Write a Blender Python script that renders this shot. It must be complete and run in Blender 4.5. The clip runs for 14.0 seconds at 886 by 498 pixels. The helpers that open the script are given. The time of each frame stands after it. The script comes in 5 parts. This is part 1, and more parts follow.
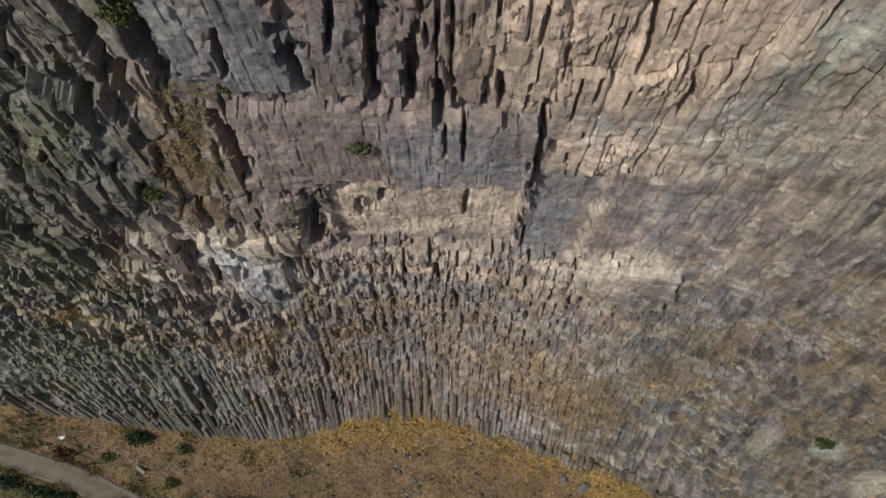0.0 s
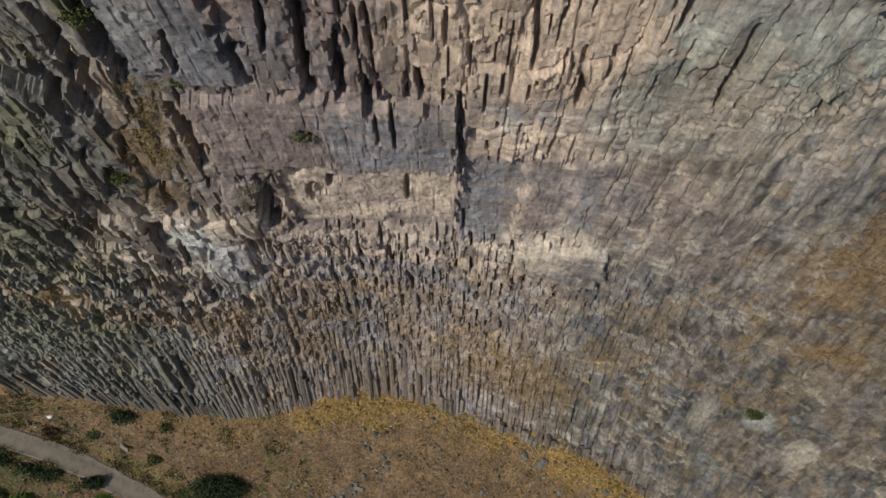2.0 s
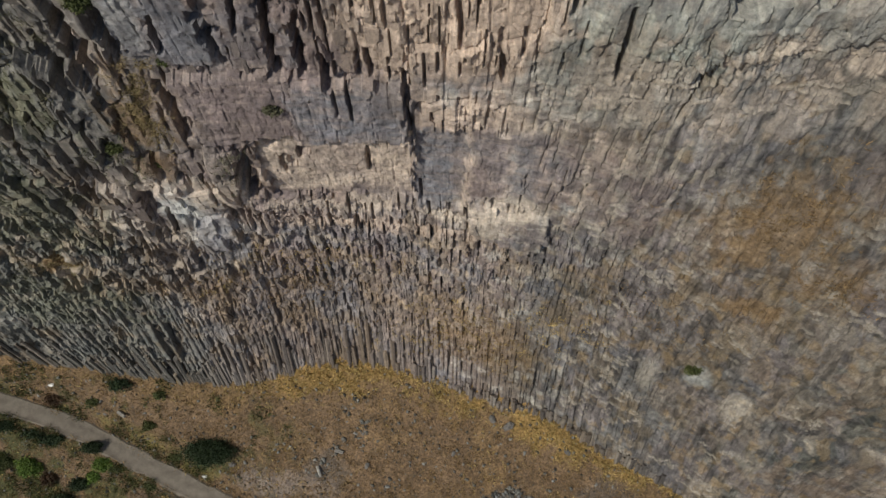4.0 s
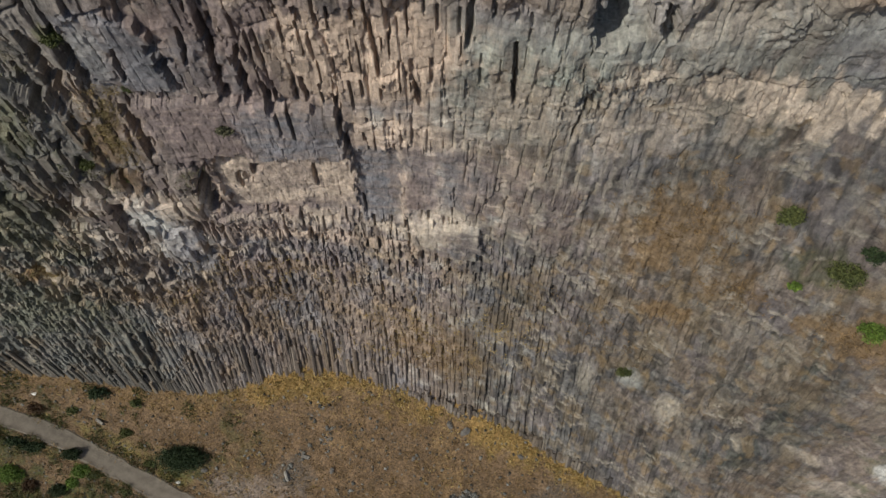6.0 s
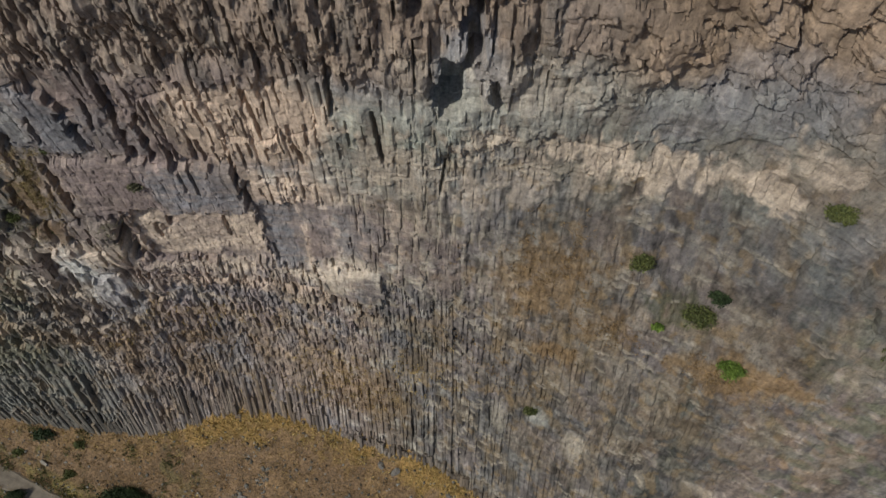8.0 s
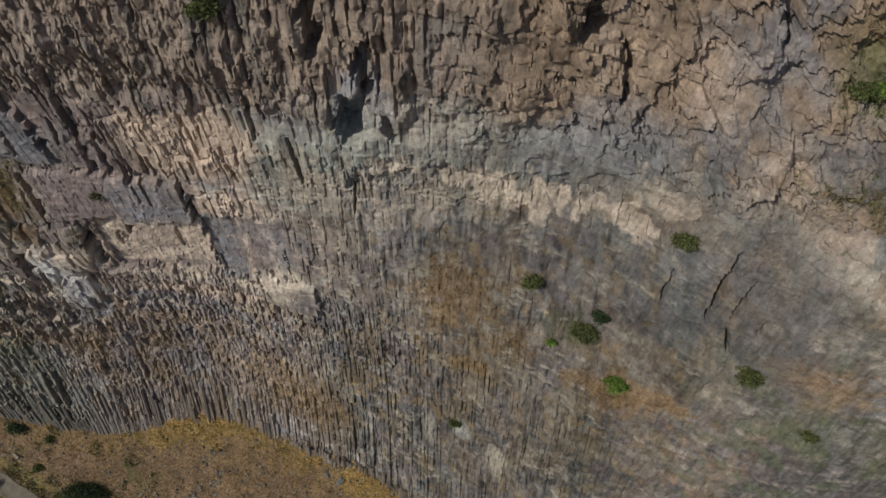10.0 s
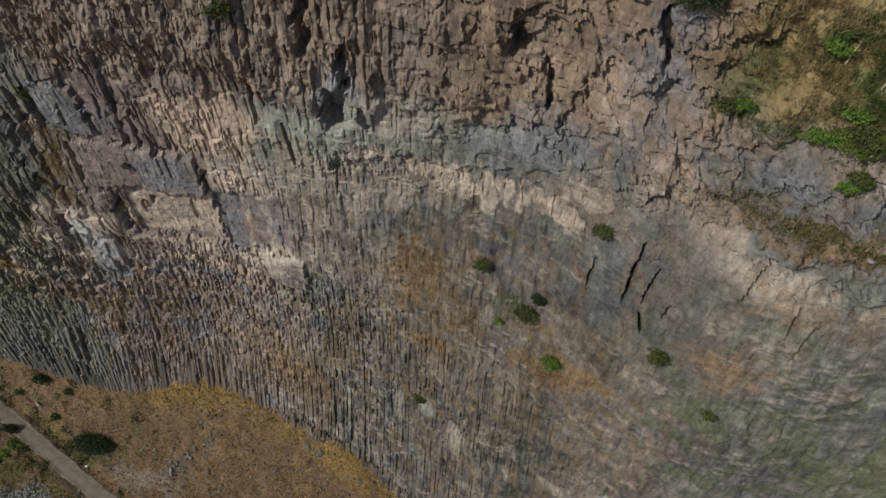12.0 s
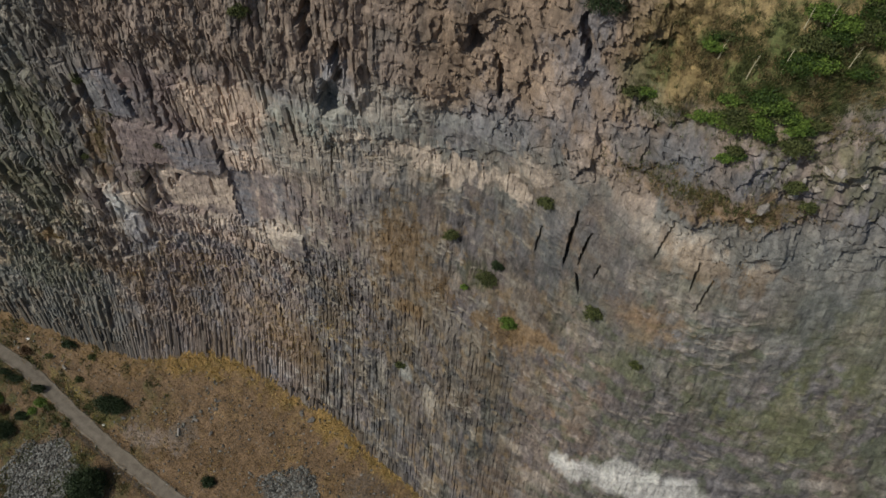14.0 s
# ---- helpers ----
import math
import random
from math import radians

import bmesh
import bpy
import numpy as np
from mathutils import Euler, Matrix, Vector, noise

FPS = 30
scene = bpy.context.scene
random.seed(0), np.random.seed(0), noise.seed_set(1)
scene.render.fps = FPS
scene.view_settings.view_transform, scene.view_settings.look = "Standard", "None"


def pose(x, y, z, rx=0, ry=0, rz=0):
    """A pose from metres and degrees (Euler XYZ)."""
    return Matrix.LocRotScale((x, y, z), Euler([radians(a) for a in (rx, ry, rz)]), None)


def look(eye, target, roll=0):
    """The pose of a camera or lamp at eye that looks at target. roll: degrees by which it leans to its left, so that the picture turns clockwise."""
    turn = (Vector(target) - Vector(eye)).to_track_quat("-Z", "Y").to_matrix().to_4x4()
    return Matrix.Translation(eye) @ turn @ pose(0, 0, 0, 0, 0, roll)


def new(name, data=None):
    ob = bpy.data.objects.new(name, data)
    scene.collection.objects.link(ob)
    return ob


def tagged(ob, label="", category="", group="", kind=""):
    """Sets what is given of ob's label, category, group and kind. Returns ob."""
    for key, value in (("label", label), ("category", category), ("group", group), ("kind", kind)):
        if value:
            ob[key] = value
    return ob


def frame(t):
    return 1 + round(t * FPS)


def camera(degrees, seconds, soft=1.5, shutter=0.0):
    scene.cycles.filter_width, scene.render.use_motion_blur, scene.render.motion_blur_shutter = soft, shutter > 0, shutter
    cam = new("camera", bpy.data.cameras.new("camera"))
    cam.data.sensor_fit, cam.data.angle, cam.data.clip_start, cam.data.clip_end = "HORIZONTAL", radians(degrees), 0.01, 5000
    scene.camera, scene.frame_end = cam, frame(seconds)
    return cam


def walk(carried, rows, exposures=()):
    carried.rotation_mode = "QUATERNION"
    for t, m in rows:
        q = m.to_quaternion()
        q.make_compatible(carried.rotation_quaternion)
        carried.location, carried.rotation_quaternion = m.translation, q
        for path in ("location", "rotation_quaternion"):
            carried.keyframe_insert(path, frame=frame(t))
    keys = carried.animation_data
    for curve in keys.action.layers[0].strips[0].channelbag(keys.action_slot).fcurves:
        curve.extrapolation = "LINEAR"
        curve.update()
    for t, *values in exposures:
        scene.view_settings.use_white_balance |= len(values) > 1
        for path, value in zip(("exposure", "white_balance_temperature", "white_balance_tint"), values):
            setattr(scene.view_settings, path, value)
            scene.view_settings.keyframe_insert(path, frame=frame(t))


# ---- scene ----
cam = camera(67.9, 14.0, soft=1.6)
METRES, EYE, TILT, LEAN, TURN = 70.0, 82.0, -70.0, 0.0, 0.0
ROWS = [
    (0.0, 0.0, 0.0, 0.0, 0.0, 0.0, -0.0),
    (0.5, 0.0118, -0.0097, -0.0029, 0.0, 0.0, -0.01),
    (1.0, 0.0248, -0.022, -0.0067, -0.01, -0.01, -0.01),
    (1.5, 0.0382, -0.0381, -0.0113, -0.03, -0.04, 0.02),
    (2.0, 0.0518, -0.0559, -0.0176, -0.05, -0.02, 0.04),
    (2.5, 0.0644, -0.0744, -0.0254, -0.07, -0.05, 0.12),
    (3.0, 0.0759, -0.095, -0.0356, -0.1, -0.07, 0.18),
    (5.5, 0.1411, -0.1977, -0.0831, -0.13, 1.82, 0.25),
    (6.0, 0.1666, -0.2169, -0.0881, -0.15, 2.92, 0.3),
    (6.5, 0.1949, -0.2345, -0.0911, -0.19, 4.05, 0.36),
    (7.0, 0.2273, -0.2518, -0.0927, -0.19, 5.13, 0.39),
    (7.5, 0.2594, -0.2683, -0.0946, -0.22, 6.14, 0.39),
    (8.0, 0.2933, -0.2863, -0.0975, -0.23, 7.15, 0.4),
    (8.5, 0.3268, -0.3063, -0.1042, -0.2, 8.11, 0.36),
    (11.0, 0.4831, -0.4306, -0.1849, 1.98, 12.61, -5.42),
    (11.5, 0.5094, -0.4592, -0.2104, 2.45, 13.36, -6.7),
    (12.0, 0.5363, -0.4893, -0.2394, 2.85, 14.13, -7.75),
    (12.5, 0.5621, -0.5193, -0.2697, 3.18, 14.86, -8.59),
    (13.0, 0.5884, -0.5507, -0.3022, 3.48, 15.66, -9.42),
    (13.5, 0.6137, -0.5826, -0.3362, 3.68, 16.44, -10.0),
    (14.0, 0.6393, -0.6162, -0.3739, 3.83, 17.24, -10.38),
]
walk(cam, [(t, pose(0, 0, EYE, TILT, LEAN, TURN) @ pose(METRES * x, METRES * y, METRES * z, 90 + pitch, roll, yaw)) for t, x, y, z, yaw, pitch, roll in ROWS],
     exposures=[(0.0, -0.08), (7.0, -0.12), (14.0, -0.33)])

# ---------------------------------------------------------------- sun and sky
SUN = Vector((-0.56, -0.40, 0.73)).normalized()
world = bpy.data.worlds.new("sky")
scene.world = world
world.use_nodes = True
wn = world.node_tree.nodes
sky = wn.new("ShaderNodeTexSky")
sky.sky_type, sky.sun_disc = "NISHITA", False
sky.sun_elevation = math.asin(SUN.z)
sky.sun_rotation = math.atan2(SUN.x, SUN.y)
wn["Background"].inputs["Strength"].default_value = 0.10
world.node_tree.links.new(sky.outputs["Color"], wn["Background"].inputs["Color"])
sun_data = bpy.data.lights.new("sun", "SUN")
sun_data.energy, sun_data.angle, sun_data.color = 4.0, radians(0.7), (1.0, 0.985, 0.885)
sun = new("sun", sun_data)
sun.matrix_world = look((0, 0, 150), Vector((0, 0, 150)) - SUN)


# ---------------------------------------------------------------- numbers without lists: hashes and noise
def rnd(i, j=0, s=0):
    """A fixed random number from 0 to 1 for whole numbers i, j and a seed s."""
    a = (np.asarray(i).astype(np.int64) * 374761393 + np.asarray(j).astype(np.int64) * 668265263 + s * 1442695041) & 0xFFFFFFFF
    a = ((a ^ (a >> 13)) * 1274126177) & 0xFFFFFFFF
    a = ((a ^ (a >> 15)) * 2246822519) & 0xFFFFFFFF
    return ((a ^ (a >> 16)) & 0xFFFFFF) / 0x1000000


def vnoise(x, z, s=0):
    i, j = np.floor(x), np.floor(z)
    f, g = x - i, z - j
    f, g = f * f * (3 - 2 * f), g * g * (3 - 2 * g)
    return ((rnd(i, j, s) * (1 - f) + rnd(i + 1, j, s) * f) * (1 - g) + (rnd(i, j + 1, s) * (1 - f) + rnd(i + 1, j + 1, s) * f) * g) * 2 - 1


def fbm(x, z, s=0, octaves=4):
    total, amp = 0, 0.5
    for o in range(octaves):
        total = total + amp * vnoise(x, z, s + 17 * o)
        x, z, amp = x * 2.03 + 5.1, z * 2.03 + 9.7, amp * 0.5
    return total


def smooth(a, b, v):
    v = np.clip((v - a) / (b - a), 0, 1)
    return v * v * (3 - 2 * v)


def worley(x, z, s=0):
    """Irregular cells: two whole numbers that name the cell, the way across its joint, and the place inside it."""
    i, j = np.floor(x), np.floor(z)
    best = np.full(x.shape, 9.0)
    second = np.full(x.shape, 9.0)
    ci, cj, du, dv = np.zeros(x.shape), np.zeros(x.shape), np.zeros(x.shape), np.zeros(x.shape)
    for a in (-1, 0, 1):
        for b in (-1, 0, 1):
            px, pz = i + a + 0.12 + 0.76 * rnd(i + a, j + b, s), j + b + 0.12 + 0.76 * rnd(i + a, j + b, s + 1)
            d = np.maximum(abs(x - px), abs(z - pz)) * 0.6 + np.hypot(x - px, z - pz) * 0.4
            near = d < best
            second = np.where(near, best, np.minimum(second, d))
            ci, cj = np.where(near, i + a, ci), np.where(near, j + b, cj)
            du, dv = np.where(near, x - px, du), np.where(near, z - pz, dv)
            best = np.where(near, d, best)
    return ci, cj, second - best, du, dv


def columns(x, z, width, length, s):
    """Upright prisms of uneven width, broken across: column and piece, the place across the column and along the piece."""
    q = x / width
    i = np.floor(q)

    def joint(k):
        return k + 0.55 * (rnd(k, 3, s) - 0.5)
    i = np.where(q < joint(i), i - 1, np.where(q >= joint(i + 1), i + 1, i))
    u = (q - joint(i)) / (joint(i + 1) - joint(i))
    r = z / (length * (0.6 + 0.9 * rnd(i, 5, s))) + 20 * rnd(i, 6, s) + 0.12 * (u - 0.5) * (rnd(i, 8, s) - 0.5)
    k = np.floor(r)

    def cut(n):
        return n + 0.6 * (rnd(i, n, s + 4) - 0.5)
    k = np.where(r < cut(k), k - 1, np.where(r >= cut(k + 1), k + 1, k))
    return i, k, u, (r - cut(k)) / (cut(k + 1) - cut(k))


# ---------------------------------------------------------------- the cliff's profiles
# y of the rock face at stations along x (rows) and heights z (columns)
STATIONS = np.array([-60.0, -40, -20, -5, 8, 20, 30, 40, 50, 62, 80])
HEIGHTS = np.array([-5.0, 8, 22, 36, 48, 60, 70, 80, 95])
FACE = np.array([
    [5.3, 8.7, 11.5, 14.0, 16.1, 18.0, 19.6, 21.0, 23.1], [4.1, 7.0, 10.2, 13.5, 15.9, 17.9, 19.4, 20.7, 22.7],
    [1.3, 4.7, 10.0, 13.1, 14.1, 16.7, 18.1, 19.4, 21.1], [-1.2, 5.2, 12.1, 14.9, 15.4, 16.8, 17.1, 18.0, 19.8],
    [-4.3, 3.3, 10.0, 13.2, 14.9, 15.4, 15.8, 17.2, 18.9], [-8.4, -0.5, 6.0, 9.9, 12.2, 14.0, 14.4, 16.6, 18.3],
    [-12.3, -4.6, 1.7, 6.0, 9.4, 13.7, 14.0, 15.7, 17.8], [-15.7, -9.8, -2.9, 1.1, 6.1, 11.8, 12.8, 14.5, 17.6],
    [-18.6, -13.2, -6.9, -3.1, 0.9, 5.0, 8.3, 11.7, 17.8], [-20.9, -16.3, -11.4, -7.3, -3.8, -0.6, 3.5, 8.7, 18.1],
    [-22.1, -18.1, -13.9, -9.6, -5.2, -0.1, 4.5, 8.9, 16.9]])


def weights(v, knots):
    """Which knots shape the curve at v, and how much each."""
    v = np.clip(v, knots[0], knots[-1])
    i = np.clip(np.searchsorted(knots, v, side="right") - 1, 0, len(knots) - 2)
    f = (v - knots[i]) / (knots[i + 1] - knots[i])
    w = (-0.5 * f + f * f - 0.5 * f ** 3, 1 - 2.5 * f * f + 1.5 * f ** 3, 0.5 * f + 2 * f * f - 1.5 * f ** 3, 0.5 * f ** 3 - 0.5 * f * f)
    return [(np.clip(i - 1 + k, 0, len(knots) - 1), w[k]) for k in range(4)]


def face_y(x, z):
    x, z = np.asarray(x, float), np.asarray(z, float)
    return sum(FACE[i, j] * a * b for i, a in weights(x, STATIONS) for j, b in weights(z, HEIGHTS))


# the dirt road's middle line
ROAD = [(-75.0, 9.0), (-58.0, 6.0), (-46.8, 3.0), (-39.1, 0.4), (-30.9, -3.7), (-21.0, -8.4), (-12.8, -11.9), (-5.0, -14.9), (6.0, -19.0), (22.0, -26.0), (60.0, -44.0)]
ROAD_WIDTH = 2.7


def curve_points(points, step):
    """A smooth line through points, in steps of about that many metres."""
    p = np.array(points, float)
    p = np.vstack([2 * p[0] - p[1], p, 2 * p[-1] - p[-2]])
    out = []
    for k in range(1, len(p) - 2):
        n = max(2, int(np.linalg.norm(p[k + 1] - p[k]) / step))
        for f in np.arange(n) / n:
            out.append(0.5 * (2 * p[k] + (p[k + 1] - p[k - 1]) * f + (2 * p[k - 1] - 5 * p[k] + 4 * p[k + 1] - p[k + 2]) * f * f + (3 * p[k] - p[k - 1] - 3 * p[k + 1] + p[k + 2]) * f ** 3))
    return np.array(out)


ROAD_LINE = curve_points(ROAD, 0.8)


def slope_z(x, y):
    """The scree slope below the cliff, without the road."""
    xc, yc = np.clip(x, -52, 48), np.clip(y, -10, 14)
    z = 7.48 + 0.0627 * xc + 0.5715 * yc - 0.0005 * xc * xc + 0.0204 * yc * yc - 0.0049 * xc * yc
    z = z + 1.5 * np.exp(-((x - 19.5) / 5.0) ** 2) * smooth(-5, 1, y + 0.55 * (x - 19))
    low = np.minimum(y + 10, 0)
    return np.maximum(z + 0.24 * low, -15 + 0.12 * fbm(x / 9, y / 9, 71)) + 0.25 * fbm(x / 5.0, y / 5.0, 70)


def road_distance(x, y):
    """Signed way from the road's middle (plus: uphill), and the road's own height there."""
    best, side, lev = np.full(x.shape, 1e9), np.zeros(x.shape), np.zeros(x.shape)
    levels = slope_z(ROAD_LINE[:, 0], ROAD_LINE[:, 1])
    levels = np.convolve(np.pad(levels, 8, mode="edge"), np.ones(17) / 17, mode="valid")
    for k in range(len(ROAD_LINE) - 1):
        a, b = ROAD_LINE[k], ROAD_LINE[k + 1]
        d = b - a
        f = np.clip(((x - a[0]) * d[0] + (y - a[1]) * d[1]) / (d @ d), 0, 1)
        dist = np.hypot(x - a[0] - f * d[0], y - a[1] - f * d[1])
        near = dist < best
        best = np.where(near, dist, best)
        side = np.where(near, np.sign(d[0] * (y - a[1]) - d[1] * (x - a[0])), side)
        lev = np.where(near, levels[k] * (1 - f) + levels[k + 1] * f, lev)
    return best * side, lev


def ground_z(x, y):
    x, y = np.asarray(x, float), np.asarray(y, float)
    z = slope_z(x, y)
    d, lev = road_distance(x, y)
    half = ROAD_WIDTH / 2
    up = lev + (z - lev) * smooth(half + 0.1, half + 2.2, d)
    down = lev - 0.12 * smooth(half, half + 0.3, -d) - 0.75 * smooth(half + 0.25, half + 0.75, -d)
    down = down + (z - down) * smooth(half + 0.9, half + 4.0, -d)
    return np.where(d > 0, up, down)


# ---------------------------------------------------------------- materials
def material(name, rough=0.9):
    m = bpy.data.materials.new(name)
    m.use_nodes = True
    n, l = m.node_tree.nodes, m.node_tree.links
    b = n["Principled BSDF"]
    b.inputs["Roughness"].default_value = rough
    b.inputs["Specular IOR Level"].default_value = 0.25
    return m, n, l, b


def noise_node(n, l, vec, scale, detail=4.0, rough=0.6):
    t = n.new("ShaderNodeTexNoise")
    t.inputs["Scale"].default_value, t.inputs["Detail"].default_value, t.inputs["Roughness"].default_value = scale, detail, rough
    l.new(vec, t.inputs["Vector"])
    return t.outputs["Fac"]


def ramp(n, l, fac, stops):
    r = n.new("ShaderNodeValToRGB")
    while len(r.color_ramp.elements) < len(stops):
        r.color_ramp.elements.new(0.5)
    for e, (p, c) in zip(r.color_ramp.elements, stops):
        e.position, e.color = p, (*c, 1) if len(c) == 3 else c
    l.new(fac, r.inputs["Fac"])
    return r.outputs["Color"]


def mix(n, l, kind, fac, a, b):
    m = n.new("ShaderNodeMix")
    m.data_type, m.blend_type = "RGBA", kind
    for value, k in ((fac, 0), (a, 6), (b, 7)):
        if isinstance(value, (int, float)):
            m.inputs[k].default_value = value
        elif isinstance(value, tuple):
            m.inputs[k].default_value = (*value, 1)
        else:
            l.new(value, m.inputs[k])
    return m.outputs[2]


def bump(n, l, b, height, strength, distance, after=None):
    u = n.new("ShaderNodeBump")
    u.inputs["Strength"].default_value, u.inputs["Distance"].default_value = strength, distance
    l.new(height, u.inputs["Height"])
    if after:
        l.new(after, u.inputs["Normal"])
    l.new(u.outputs["Normal"], b.inputs["Normal"])
    return u.outputs["Normal"]


def stretched(n, l, sx, sy, sz):
    g = n.new("ShaderNodeNewGeometry")
    m = n.new("ShaderNodeMapping")
    m.inputs["Scale"].default_value = (sx, sy, sz)
    l.new(g.outputs["Position"], m.inputs["Vector"])
    return m.outputs["Vector"]


def rock_material(name, tint=None, vary=0.0):
    """Weathered basalt: the rock's own colour with grain, streaks and pale dust, and a fine broken relief."""
    m, n, l, b = material(name, 0.92)
    if tint is None:
        a = n.new("ShaderNodeAttribute")
        a.attribute_name = "rock"
        col = a.outputs["Color"]
    elif tint == "own":
        o = n.new("ShaderNodeObjectInfo")
        col = o.outputs["Color"]
    else:
        c = n.new("ShaderNodeRGB")
        c.outputs[0].default_value = (*tint, 1)
        col = c.outputs[0]
    if vary:
        o = n.new("ShaderNodeObjectInfo") if tint == "own" else n.new("ShaderNodeNewGeometry")
        col = mix(n, l, "MULTIPLY", 1.0, col, ramp(n, l, o.outputs["Random" if tint == "own" else "Random Per Island"], [(0.0, (1 - vary, 1 - vary, 1 - vary)), (0.5, (1, 0.97, 0.93)), (1.0, (1 + vary, 1 + vary, 1 + vary))]))
    p = stretched(n, l, 1, 1, 1)
    streak = stretched(n, l, 2.8, 2.8, 0.4)
    bands = stretched(n, l, 0.8, 0.8, 5.0)
    grain = noise_node(n, l, p, 5.0, 8, 0.78)
    col = mix(n, l, "MULTIPLY", 0.85, col, ramp(n, l, grain, [(0.25, (0.45, 0.44, 0.45)), (0.5, (1, 1, 1)), (0.78, (1.5, 1.45, 1.38))]))
    col = mix(n, l, "MULTIPLY", 0.75, col, ramp(n, l, noise_node(n, l, streak, 1.0, 6, 0.65), [(0.3, (0.5, 0.48, 0.49)), (0.55, (1, 1, 1)), (0.8, (1.4, 1.34, 1.24))]))
    specks = noise_node(n, l, p, 2.6, 6, 0.8)
    col = mix(n, l, "MULTIPLY", 0.9, col, ramp(n, l, specks, [(0.36, (0.66, 0.64, 0.62)), (0.43, (1.26, 1.26, 1.26)), (0.58, (1.26, 1.26, 1.26)), (0.66, (1.9, 1.85, 1.75))]))
    l.new(col, b.inputs["Base Color"])
    cells = n.new("ShaderNodeTexVoronoi")
    cells.inputs["Scale"].default_value = 3.4
    l.new(stretched(n, l, 1.2, 1.2, 0.75), cells.inputs["Vector"])
    first = bump(n, l, b, cells.outputs["Color"], 0.8, 0.07)
    second = bump(n, l, b, noise_node(n, l, p, 6.0, 8, 0.72), 0.9, 0.10, first)
    bump(n, l, b, noise_node(n, l, bands, 1.0, 5, 0.6), 0.45, 0.07, second)
    return m


ROCK = rock_material("weathered_basalt")
COLUMN_ROCK = rock_material("column_basalt", "own", 0.25)
STONE = rock_material("loose_basalt", (0.105, 0.104, 0.096), 0.8)


def soil_material():
    m, n, l, b = material("scree_and_dry_grass", 0.95)
    a = n.new("ShaderNodeAttribute")
    a.attribute_name = "rock"
    p = stretched(n, l, 1, 1, 1)
    col = mix(n, l, "MULTIPLY", 0.9, a.outputs["Color"], ramp(n, l, noise_node(n, l, p, 3.5, 8, 0.75), [(0.32, (0.22, 0.2, 0.2)), (0.5, (0.95, 0.95, 0.95)), (0.70, (2.1, 1.95, 1.7))]))
    col = mix(n, l, "MULTIPLY", 0.5, col, ramp(n, l, noise_node(n, l, p, 0.6, 5, 0.6), [(0.3, (0.6, 0.6, 0.6)), (0.6, (1.1, 1.05, 1))]))
    l.new(col, b.inputs["Base Color"])
    bump(n, l, b, noise_node(n, l, p, 3.0, 9, 0.75), 0.9, 0.25)
    return m


SOIL = soil_material()


def road_material():
    m, n, l, b = material("packed_dirt", 0.95)
    p = stretched(n, l, 1, 1, 1)
    col = ramp(n, l, noise_node(n, l, p, 0.9, 8, 0.7), [(0.3, (0.105, 0.086, 0.067)), (0.55, (0.155, 0.130, 0.102)), (0.8, (0.21, 0.178, 0.142))])
    l.new(col, b.inputs["Base Color"])
    bump(n, l, b, noise_node(n, l, p, 4.0, 8, 0.7), 0.6, 0.06)
    return m


def leaf_material(name, dark, bright, rough=0.7):
    m, n, l, b = material(name, rough)
    g = n.new("ShaderNodeNewGeometry")
    col = ramp(n, l, g.outputs["Random Per Island"], [(0.0, dark), (0.6, tuple((x + y) / 2 for x, y in zip(dark, bright))), (1.0, bright)])
    p = stretched(n, l, 1, 1, 1)
    col = mix(n, l, "MULTIPLY", 0.7, col, ramp(n, l, noise_node(n, l, p, 0.9, 3, 0.6), [(0.3, (0.55, 0.6, 0.5)), (0.7, (1.25, 1.2, 1.1))]))
    l.new(col, b.inputs["Base Color"])
    b.inputs["Subsurface Weight"].default_value = 0.0
    return m


DIRT = road_material()
LEAF_DARK = leaf_material("dark_juniper_leaves", (0.012, 0.022, 0.010), (0.04, 0.06, 0.022))
LEAF_GREEN = leaf_material("green_leaves", (0.045, 0.085, 0.014), (0.17, 0.24, 0.046))
LEAF_DEEP = leaf_material("deep_green_leaves", (0.016, 0.036, 0.008), (0.075, 0.115, 0.022))
LEAF_OLIVE = leaf_material("olive_leaves", (0.035, 0.045, 0.015), (0.12, 0.13, 0.045))
LEAF_RUSTY = leaf_material("rusty_leaves", (0.035, 0.020, 0.012), (0.11, 0.060, 0.030))
STRAW_DULL = leaf_material("dull_straw", (0.11, 0.082, 0.040), (0.30, 0.225, 0.115), 0.9)
STRAW = leaf_material("straw", (0.22, 0.145, 0.054), (0.56, 0.41, 0.17), 0.9)
STRAW_PALE = leaf_material("bleached_stalks", (0.38, 0.33, 0.22), (0.55, 0.50, 0.36), 0.9)
STRAW_BROWN = leaf_material("brown_grass", (0.095, 0.062, 0.034), (0.31, 0.200, 0.100), 0.9)
BRUSH = leaf_material("dry_brush", (0.060, 0.060, 0.036), (0.20, 0.185, 0.12), 0.9)
BARK = rock_material("grey_bark", (0.09, 0.07, 0.055))
PALE = rock_material("whitewashed_stone", (0.62, 0.60, 0.56))


